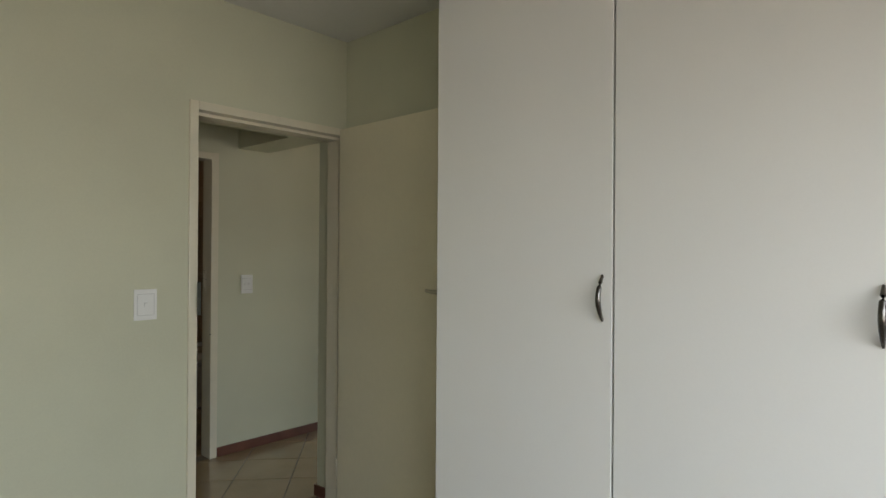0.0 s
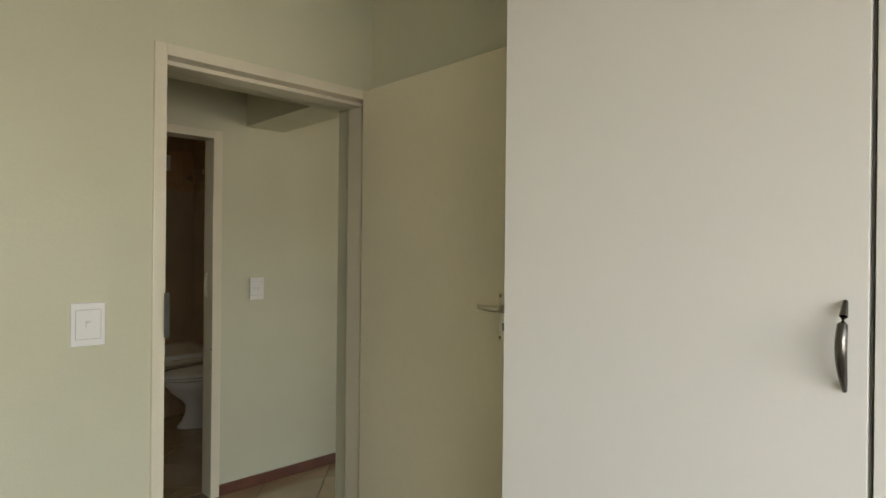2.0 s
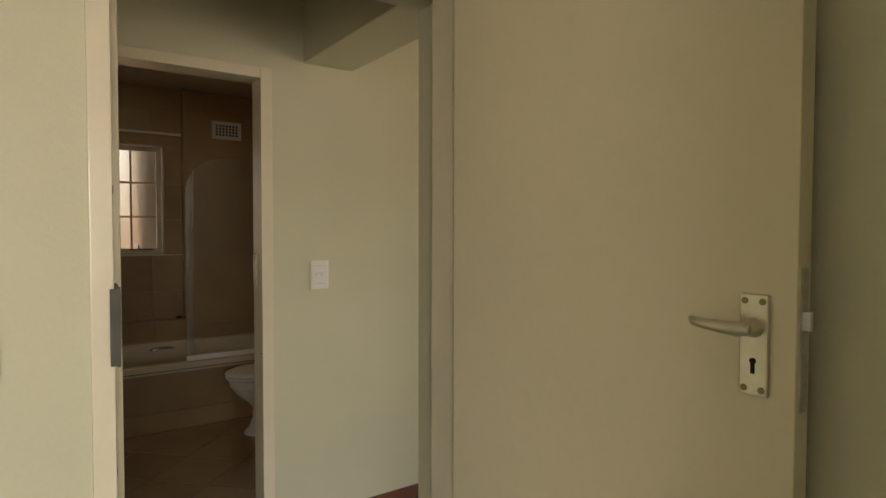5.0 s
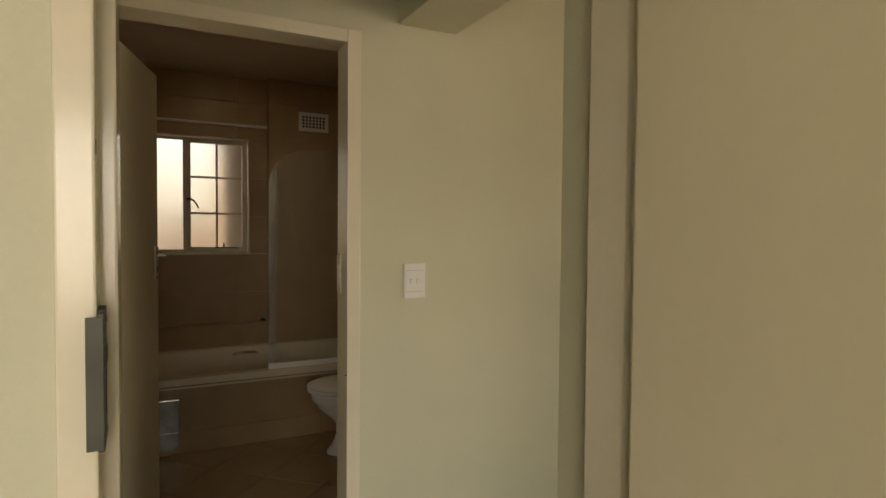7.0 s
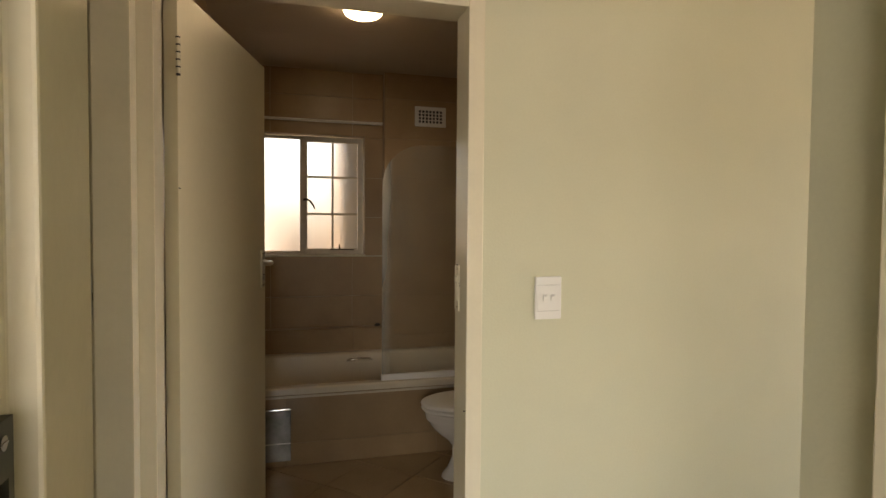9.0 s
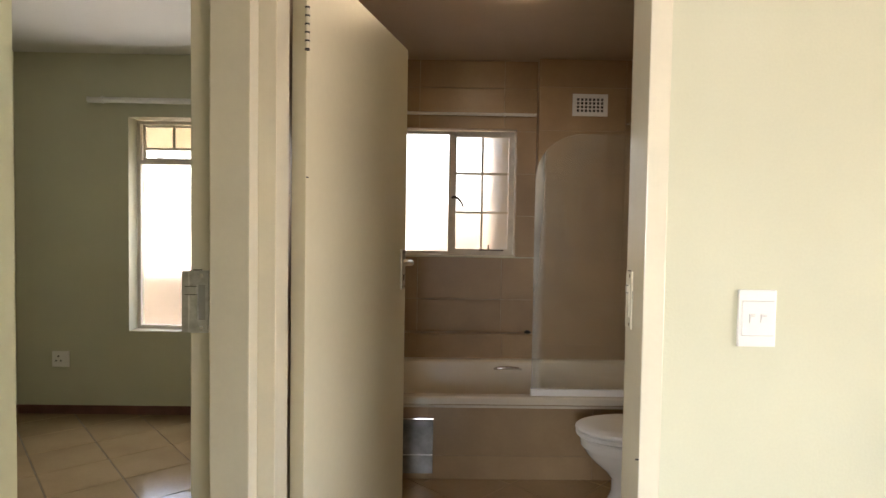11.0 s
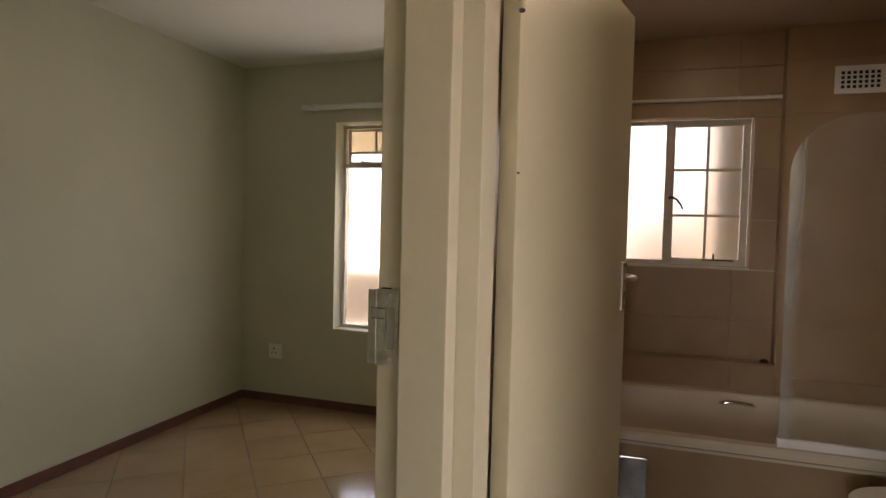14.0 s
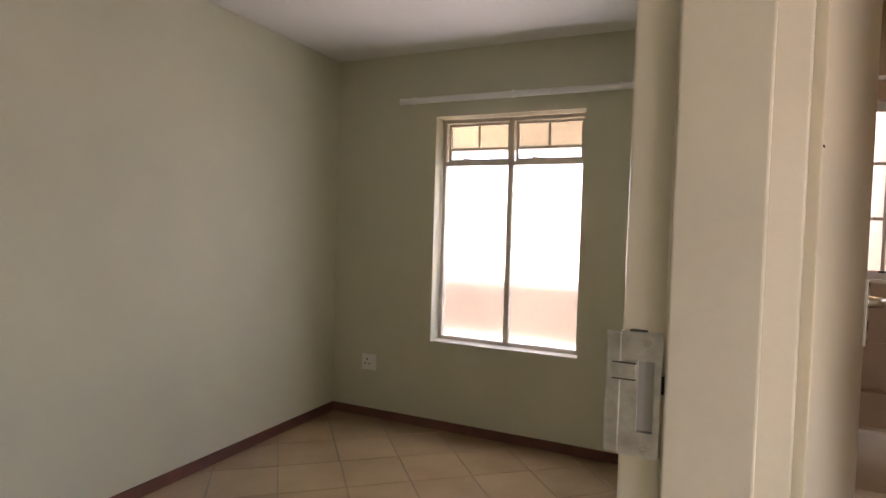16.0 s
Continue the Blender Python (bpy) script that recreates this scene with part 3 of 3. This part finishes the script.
wardrobe_unit(-2.443, -3.100, -3.072, "white melamine wardrobe unit, closed, with one bow pull")
wardrobe_unit(-3.104, -3.730, -3.694, "white melamine wardrobe unit, closed, with one bow pull")
wardrobe_unit(-3.734, -4.360, -3.770, "white melamine wardrobe unit, closed, with one bow pull")

# ---------------------------------------------------------------- switches and sockets


def switch_plate(m, w, h, inner, rockers, label, boxed=False):
    """Wall plate facing local -y, centred on the origin."""
    root = thing("light_switch", label, "light switch", m)
    plate = part("plate", bm_box(-w / 2, -0.009, -h / 2, w / 2, 0, h / 2, 0.003), PLASTIC, root)
    iw, ih = inner
    part("insert", bm_box(-iw / 2, -0.0115, -ih / 2, iw / 2, -0.008, ih / 2, 0.001), PLASTIC, plate)
    for z in (-ih / 2 - 0.0012, ih / 2 + 0.0012):
        part("seam", bm_box(-iw / 2, -0.0095, z - 0.0006, iw / 2, -0.0085, z + 0.0006), GREYSEAM, plate)
    if boxed:
        for x in (-iw / 2 - 0.0012, iw / 2 + 0.0012):
            part("seam", bm_box(x - 0.0006, -0.0095, -ih / 2, x + 0.0006, -0.0085, ih / 2), GREYSEAM, plate)
    for x in rockers:
        r = part("rocker", bm_prism([(-0.0115, 0.011), (-0.0150, 0.008), (-0.0125, -0.011)], x - 0.006, x + 0.006, "x"), PLASTIC, root)
        part("mark", bm_box(x - 0.004, -0.0158, 0.006, x + 0.004, -0.0150, 0.0072), GREYSEAM, r)
        part("mark", bm_box(x - 0.0072, -0.0122, -0.010, x - 0.0062, -0.0112, 0.011), GREYSEAM, r)
    return root


switch_plate(pose(0.048, Y1, 1.191), 0.090, 0.128, (0.064, 0.085), (0.0,), "white single rocker light switch on the sage wall", True)
switch_plate(pose(1.218, 0, 1.176), 0.088, 0.132, (0.074, 0.078), (-0.013, 0.013), "white double rocker light switch on the hall wall")


def socket(m):
    root = thing("wall_socket", "white square three-pin wall socket above the skirting", "socket", m)
    part("plate", bm_box(-0.06, -0.010, -0.057, 0.06, 0, 0.057, 0.003), PLASTIC, root)
    for x, z, r in ((0, 0.02, 0.0065), (-0.017, -0.012, 0.0055), (0.017, -0.012, 0.0055)):
        part("pin_hole", bm_tube([(x - 0.015, -0.0108, z), (x - 0.015, -0.009, z)], r, 12), SLOT, root)
    part("rocker", bm_box(0.03, -0.013, -0.012, 0.046, -0.009, 0.012, 0.001), PLASTIC, root)
    return root


socket(pose(-2.187, YO, 0.396))

# ---------------------------------------------------------------- curtain rails


def rail(name, x0, x1, y, z, r, brackets, label):
    root = thing(name, label, "curtain rail", pose((x0 + x1) / 2, YO, z))
    c = (x0 + x1) / 2
    part("rail", bm_tube([(x0 - c, y, 0), (x1 - c, y, 0)], r, 16), PLASTIC, root, smooth=True)
    for e, s in ((x0 - c, -1), (x1 - c, 1)):
        part("end_cap", bm_tube([(e, y, 0), (e + s * 0.008, y, 0)], r * 1.15, 16), PLASTIC, root, smooth=True)
    for b in brackets:
        bm = bm_box(b - c - 0.008, y, -0.006, b - c + 0.008, 0, 0.006, 0.001)
        bm_tube([(b - c - 0.006, y, 0), (b - c + 0.006, y, 0)], r * 1.3, 16, bm=bm)
        part("bracket", bm, PLASTIC, root)
    return root


rail("curtain_rail", -1.945, -0.40, -0.055, 2.225, 0.020, (-1.85, -1.15, -0.5), "white curtain rail across the window head")
rail("curtain_rail", 0.06, 1.165, -0.035, 2.178, 0.011, (0.12, 0.95, 1.10), "thin white curtain rail over the bathroom window")

# ---------------------------------------------------------------- bathroom


def superellipse(cx, cy, z, a, b, n=28, p=3.0, a2=None):
    out = []
    for k in range(n):
        t = math.tau * k / n
        c, s = math.cos(t), math.sin(t)
        aa = a if c < 0 or a2 is None else a2
        out.append((cx + aa * math.copysign(abs(c) ** (2 / p), c), cy + b * math.copysign(abs(s) ** (2 / p), s), z))
    return out


def bathtub():
    x0, x1, y0, y1, zr = 0.044, 1.886, 1.775, 2.733, 0.462
    cx, cy, a, b = (x0 + x1) / 2, (y0 + y1) / 2, (x1 - x0) / 2, (y1 - y0) / 2
    root = thing("bathtub", "ivory built-in bathtub with a tiled front", "bathtub", pose(cx, cy, 0))
    n = 48
    def ring(da, db, z, p):
        return superellipse(0, 0, z, a - da, b - db, n, p)
    rings = [ring(0.02, 0.02, zr - 0.045, 40), ring(0.0, 0.0, zr - 0.040, 40), ring(0.0, 0.0, zr - 0.008, 40), ring(0.008, 0.008, zr, 40),
             ring(0.07, 0.065, zr, 9), ring(0.085, 0.08, zr - 0.012, 8), ring(0.11, 0.11, zr - 0.16, 6), ring(0.16, 0.16, 0.12, 5), ring(0.26, 0.24, 0.09, 4)]
    part("tub", bm_loft(rings, cap=(False, True)), ACRYLIC, root, smooth=True)
    for gy, gx in ((b - 0.095, 0.02), (-b + 0.105, 0.02)):
        s = -1 if gy > 0 else 1
        pts = [(gx - 0.09, gy, zr - 0.055), (gx - 0.07, gy + s * 0.025, zr - 0.045), (gx, gy + s * 0.035, zr - 0.038), (gx + 0.07, gy + s * 0.025, zr - 0.045), (gx + 0.09, gy, zr - 0.055)]
        part("grip", bm_tube(pts, [0.010, 0.011, 0.012, 0.011, 0.010], 12), CHROME, root, "chrome grab handle", True)
    return root


bathtub()
solid("bath_front", bm_box(0.044, 1.806, 0.0, 1.898, 1.85, 0.415), BGROUT, "bath front wall under the rim", "wall", "structure")

part("tile_trim", bm_box(0.052, 1.788, 0.398, 1.888, 1.800, 0.412, 0.003), ACRYLIC, bpy.data.objects["bath_front"], "pale trim strip under the bath rim")

panel = thing("access_panel", "polished dented metal access panel on the bath front", "access panel", pose(0.38, 1.79, 0.19))
pn = bm_box(-0.115, -0.012, -0.152, 0.097, 0.0, 0.152, 0.003)
part("plate", pn, PANEL, panel)
part("fold", bm_box(-0.113, -0.014, -0.052, 0.095, -0.011, -0.046, 0.001), STEEL, panel)
part("lip", bm_box(-0.116, -0.020, 0.145, 0.098, -0.001, 0.154, 0.002), CHROME, panel)


def shower_screen():
    root = thing("shower_screen", "curved-top frameless glass shower screen standing on the bath", "shower screen", pose(1.01, 1.82, 0.462))
    w, h, r = 0.87, 1.43, 0.25
    out = [(0.0, 0.03), (w, 0.03), (w, h)]
    for k in range(13):
        t = radians(90 + 90 * k / 12)
        out.append((r + r * math.cos(t), h - r + r * math.sin(t)))
    gl = part("glass", bm_prism(out, -0.003, 0.003, "y", 0.001), SCREEN, root)
    gl.visible_shadow = False
    part("base_strip", bm_box(-0.004, -0.012, 0.0, w, 0.012, 0.036, 0.002), PLASTIC, root, "white plastic sealing strip")
    part("wall_channel", bm_box(w - 0.002, -0.012, 0.036, w + 0.012, 0.012, h, 0.002), CHROME, root)
    return root


shower_screen()


def toilet():
    root = thing("toilet", "white ceramic close-coupled toilet with closed lid", "toilet", pose(1.5, 1.43, 0))
    # faces -x; local origin under the bowl
    spec = [(0.0, 0.0, 0.215, 0.115, 0.25), (0.015, 0.0, 0.21, 0.112, 0.25), (0.05, 0.005, 0.185, 0.095, 0.245), (0.11, 0.01, 0.165, 0.082, 0.24),
            (0.17, 0.01, 0.165, 0.084, 0.245), (0.215, 0.0, 0.190, 0.105, 0.25), (0.255, -0.012, 0.228, 0.135, 0.255), (0.295, -0.02, 0.258, 0.158, 0.26),
            (0.325, -0.025, 0.272, 0.170, 0.265), (0.335, -0.025, 0.282, 0.176, 0.265), (0.372, -0.026, 0.286, 0.178, 0.265), (0.380, -0.026, 0.280, 0.172, 0.26)]
    part("bowl", bm_loft([superellipse(cx, 0, z, a, b, 40, 2.15, a2) for z, cx, a, b, a2 in spec]), CERAMIC, root, smooth=True)
    # grey ring drawn for the shade between bowl and seat
    part("seat_gap_shade", bm_loft([superellipse(-0.03, 0, z, 0.272, 0.162, 40, 2.15, 0.22) for z in (0.380, 0.386)]), GREYSEAM, root, "grey ring standing in for the shade under the seat")
    seat = [(0.386, 0.288, 0.172), (0.389, 0.300, 0.184), (0.398, 0.303, 0.186), (0.405, 0.296, 0.178)]
    part("seat", bm_loft([superellipse(-0.03, 0, z, a, b, 40, 2.1, 0.23) for z, a, b in seat]), PLASTIC, root, smooth=True)
    # grey ring drawn for the shade between seat and lid
    part("lid_gap_shade", bm_loft([superellipse(-0.03, 0, z, 0.286, 0.168, 40, 2.1, 0.22) for z in (0.405, 0.409)]), GREYSEAM, root, "grey ring standing in for the shade under the lid")
    lid = [(0.409, 0.290, 0.174), (0.412, 0.302, 0.186), (0.420, 0.306, 0.189), (0.430, 0.300, 0.183), (0.438, 0.280, 0.165), (0.443, 0.240, 0.135), (0.446, 0.15, 0.08)]
    part("lid", bm_loft([superellipse(-0.03, 0, z, a, b, 40, 2.1, 0.23) for z, a, b in lid]), PLASTIC, root, smooth=True)
    for s in (-0.07, 0.07):
        part("hinge", bm_tube([(0.185, s - 0.02, 0.425), (0.185, s + 0.02, 0.425)], 0.011, 12), PLASTIC, root, smooth=True)
    part("cistern", bm_box(0.205, -0.19, 0.40, 0.392, 0.19, 0.76, 0.02), CERAMIC, root, smooth=True)
    part("cistern_lid", bm_box(0.195, -0.20, 0.762, 0.394, 0.20, 0.79, 0.008), CERAMIC, root, smooth=True)
    return root


toilet()


def shower_head():
    root = thing("wall_shower", "chrome shower rose on a short wall arm", "shower head", pose(1.887, 2.47, 2.16))
    part("flange", bm_tube([(0, 0, 0), (-0.008, 0, 0), (-0.012, 0, 0)], [0.028, 0.026, 0.014], 18), CHROME, root, smooth=True)
    part("arm", bm_tube([(-0.008, 0, 0), (-0.05, 0.01, 0.006), (-0.09, 0.02, -0.008), (-0.115, 0.026, -0.04)], 0.009, 12), CHROME, root, smooth=True)
    part("rose", bm_tube([(-0.113, 0.026, -0.035), (-0.118, 0.027, -0.06), (-0.128, 0.03, -0.085), (-0.132, 0.031, -0.10), (-0.133, 0.031, -0.104)], [0.013, 0.017, 0.035, 0.042, 0.039], 20), CHROME, root, smooth=True)
    return root


shower_head()


def air_vent():
    root = thing("air_vent", "white plastic louvre vent grille with square holes", "vent", pose(1.536, 2.738, 2.242))
    w, h = 0.245, 0.152
    part("backing", bm_box(-w / 2 + 0.01, -0.003, -h / 2 + 0.01, w / 2 - 0.01, 0.0, h / 2 - 0.01), SLOT, root)
    nx, nz, hole = 7, 4, 0.0185
    gx, gz = (w - 0.05) / nx, (h - 0.05) / nz
    xs = [-w / 2] + [v for i in range(nx) for v in (-w / 2 + 0.025 + gx * (i + 0.5) - hole / 2, -w / 2 + 0.025 + gx * (i + 0.5) + hole / 2)] + [w / 2]
    zs = [-h / 2] + [v for i in range(nz) for v in (-h / 2 + 0.025 + gz * (i + 0.5) - hole / 2, -h / 2 + 0.025 + gz * (i + 0.5) + hole / 2)] + [h / 2]
    bm = bmesh.new()
    for j in range(0, len(zs) - 1, 2):
        bm_box(-w / 2, -0.010, zs[j], w / 2, -0.003, zs[j + 1], bm=bm)
    for j in range(1, len(zs) - 1, 2):
        for i in range(0, len(xs) - 1, 2):
            bm_box(xs[i], -0.010, zs[j], xs[i + 1], -0.003, zs[j + 1], bm=bm)
    part("grille", bm, PLASTIC, root)
    return root


air_vent()


def ceiling_lamp():
    root = thing("ceiling_lamp", "round opal glass ceiling lamp, switched on", "ceiling lamp", pose(0.85, 1.52, H))
    part("base", bm_tube([(0, 0, 0), (0, 0, -0.010), (0, 0, -0.014)], [0.112, 0.112, 0.104], 32), PLASTIC, root, smooth=True)
    rings = []
    for k in range(8):
        t = radians(90 * k / 7.5)
        r, z = 0.104 * math.cos(t), -0.014 - 0.039 * math.sin(t)
        rings.append([(r * math.cos(math.tau * i / 32), r * math.sin(math.tau * i / 32), z) for i in range(32)])
    part("shade", bm_loft(rings), LAMP, root, "lit opal glass dome", True)
    return root


ceiling_lamp()
plug = bm_tube([(1.14, 2.78, 0.626), (1.14, 2.78, 0.640), (1.14, 2.78, 0.652)], [0.024, 0.024, 0.012], 16)
solid("bath_plug", plug, RUBBER, "black rubber plug lying on the ledge", "plug", smooth=True)

# ---------------------------------------------------------------- floor and its tiles
solid("floor", bm_box(-2.8, -5.0, -0.12, 5.1, 3.05, -0.004), GROUT, "tile floor with dark grout", "floor", "structure")
floor_ob = bpy.data.objects["floor"]


def clip(poly, axis, value, keep_more):
    out = []
    for i, p in enumerate(poly):
        q = poly[(i + 1) % len(poly)]
        ip, iq = (p[axis] >= value) == keep_more, (q[axis] >= value) == keep_more
        if ip:
            out.append(p)
        if ip != iq:
            t = (value - p[axis]) / (q[axis] - p[axis])
            out.append((p[0] + t * (q[0] - p[0]), p[1] + t * (q[1] - p[1])))
    return out


def area(poly):
    return abs(sum(p[0] * q[1] - q[0] * p[1] for p, q in zip(poly, poly[1:] + poly[:1]))) / 2


def tile_bm(poly, top, thick, edge=0.003):
    """A thin tile with a small chamfer round its top."""
    c = (sum(p[0] for p in poly) / len(poly), sum(p[1] for p in poly) / len(poly))
    def shrunk(d):
        out = []
        for p in poly:
            v = Vector((p[0] - c[0], p[1] - c[1]))
            out.append((p[0] - v.normalized().x * d, p[1] - v.normalized().y * d))
        return out
    small = shrunk(edge)
    rings = [[(x, y, top - thick) for x, y in poly], [(x, y, top - edge * 0.5) for x, y in poly], [(x, y, top) for x, y in small]]
    return bm_loft(rings, cap=(False, True))


FULL = {}


def lay(x0, x1, y0, y1, a0, b0, turn=0.0, pitch=0.349, gap=0.005):
    """Diagonal square tiles over a rectangle; a runs along (1, 1), b along (1, -1), turned a little."""
    c0, s0 = math.cos(turn), math.sin(turn)
    r = math.sqrt(0.5)
    reach = int(9 / pitch)
    for i in range(-reach, reach):
        for j in range(-reach, reach):
            a, b, e = a0 + i * pitch, b0 + j * pitch, pitch - gap
            quad = [((p * c0 - q * s0 + p * s0 + q * c0) * r, (p * c0 - q * s0 - p * s0 - q * c0) * r) for p, q in ((a, b), (a + e, b), (a + e, b + e), (a, b + e))]
            poly = quad
            for axis, value, more in ((0, x0, True), (0, x1, False), (1, y0, True), (1, y1, False)):
                if poly:
                    poly = clip(poly, axis, value, more)
            if len(poly) < 3 or area(poly) < 0.0015:
                continue
            c = (sum(p[0] for p in poly) / len(poly), sum(p[1] for p in poly) / len(poly))
            local = [(p[0] - c[0], p[1] - c[1]) for p in poly]
            whole = abs(area(poly) - e * e) < 1e-6
            if whole and turn in FULL:
                me = FULL[turn]
            else:
                me = mesh_of("tile", tile_bm(local, 0.0, 0.006), TILE)
                if whole:
                    FULL[turn] = me
            ob = new("tile", me)
            ob.location = (c[0], c[1], 0)
            ob.parent = floor_ob


lay(-2.5, -0.055, Y1B, YO, -0.088, -2.452, 0.074)
lay(0.05, 4.2, Y1B, 0.0, 0.588, 0.970, -0.065)
lay(0.04, 1.9, 0.11, 1.806, 0.12, 0.80)

# unseen floor added dark, to keep the upper bedroom walls dimmer
solid("floor_bedroom", bm_box(-2.7, -4.9, -0.003, 1.09, Y1, 0.001), DARKFLOOR, "unseen bedroom floor, dull brown to limit bounced light", "floor", "structure")

# ---------------------------------------------------------------- bathroom wall tiles


def tile_wall(parent, axis, at, out, a0, a1, z0, z1, holes=(), grid_a=0.0, grid_z=0.0, w=0.60, h=0.30, gap=0.002, thick=0.009):
    """Tiles on a wall plane; axis is the wall's normal, out its sign towards the room."""
    boxes = [(a0, a1, z0, z1)]
    for h0, h1, v0, v1 in holes:
        nxt = []
        for a, b, c, d in boxes:
            if h1 <= a or h0 >= b or v1 <= c or v0 >= d:
                nxt.append((a, b, c, d))
                continue
            nxt += [(a, b, c, v0)] if v0 > c else []
            nxt += [(a, b, v1, d)] if v1 < d else []
            nxt += [(a, h0, max(c, v0), min(d, v1))] if h0 > a else []
            nxt += [(h1, b, max(c, v0), min(d, v1))] if h1 < b else []
        boxes = nxt
    for a, b, c, d in boxes:
        for i in range(math.floor((a - grid_a) / w), math.ceil((b - grid_a) / w)):
            for j in range(math.floor((c - grid_z) / h), math.ceil((d - grid_z) / h)):
                p0, p1 = max(a, grid_a + i * w + gap / 2), min(b, grid_a + (i + 1) * w - gap / 2)
                q0, q1 = max(c, grid_z + j * h + gap / 2), min(d, grid_z + (j + 1) * h - gap / 2)
                if p1 - p0 < 0.008 or q1 - q0 < 0.008:
                    continue
                cp, cq = (p0 + p1) / 2, (q0 + q1) / 2
                u, v, k = (p1 - p0) / 2, (q1 - q0) / 2, 0.0008
                def at3(p, q, n):
                    return (p, n * out, q) if axis == "y" else (n * out, p, q)
                rings = [[at3(s * (u - m), t * (v - m), n) for s, t in ((-1, -1), (1, -1), (1, 1), (-1, 1))] for m, n in ((0, 0.0), (0, thick - k), (k, thick))]
                ob = new("tile", mesh_of("tile", bm_loft(rings, cap=(False, True)), BTILE))
                ob.location = (cp, at, cq) if axis == "y" else (at, cp, cq)
                ob.parent = parent


obs = bpy.data.objects
tile_wall(obs["wall_outer"], "y", YO, -1, 0.05, 1.188, 0.626, H - 0.002, [(0.10, 1.05, 1.173, 2.085)], 0.35, 0.865)
tile_wall(obs["bathroom_duct"], "y", 2.75, -1, 1.19, 1.889, 0.0, H - 0.002, (), 1.19, 0.865)
tile_wall(obs["bathroom_duct"], "x", 1.19, -1, 2.742, YO, 0.64, H - 0.002, (), 2.6, 0.865)
tile_wall(obs["bath_ledge"], "y", 2.735, -1, 0.05, 1.18, 0.40, 0.624, (), 0.35, 0.325)
tile_wall(obs["wall_bathroom_right"], "x", 1.9, -1, 0.11, 2.74, 0.0, H - 0.002, (), 0.2, 0.865)
tile_wall(obs["wall_partition"], "x", 0.04, 1, 0.11, 2.73, 0.0, H - 0.002, (), 0.2, 0.865)
tile_wall(obs["bath_front"], "y", 1.806, -1, 0.052, 1.888, 0.002, 0.414, (), 0.45, 0.132, w=0.90)
tile_wall(obs["wall_hall_bathroom"], "y", 0.11, 1, 1.004, 1.889, 0.0, H - 0.002, (), 1.0, 0.865)
top = bm_box(0.05, 2.722, 0.6255, 1.187, YO - 0.010, 0.633, 0.001)
part("ledge_tile", top, BTILE, obs["bath_ledge"])
for x0, z0, x1, z1 in ((1.0435, 1.182, 1.0498, 2.0788), (0.1002, 2.0792, 1.0498, 2.0848), (0.1002, 1.182, 0.1065, 2.0788)):
    part("reveal_tile", bm_box(x0, YO - 0.008, z0, x1, 2.913, z1, 0.001), BTILE, obs["wall_outer"])
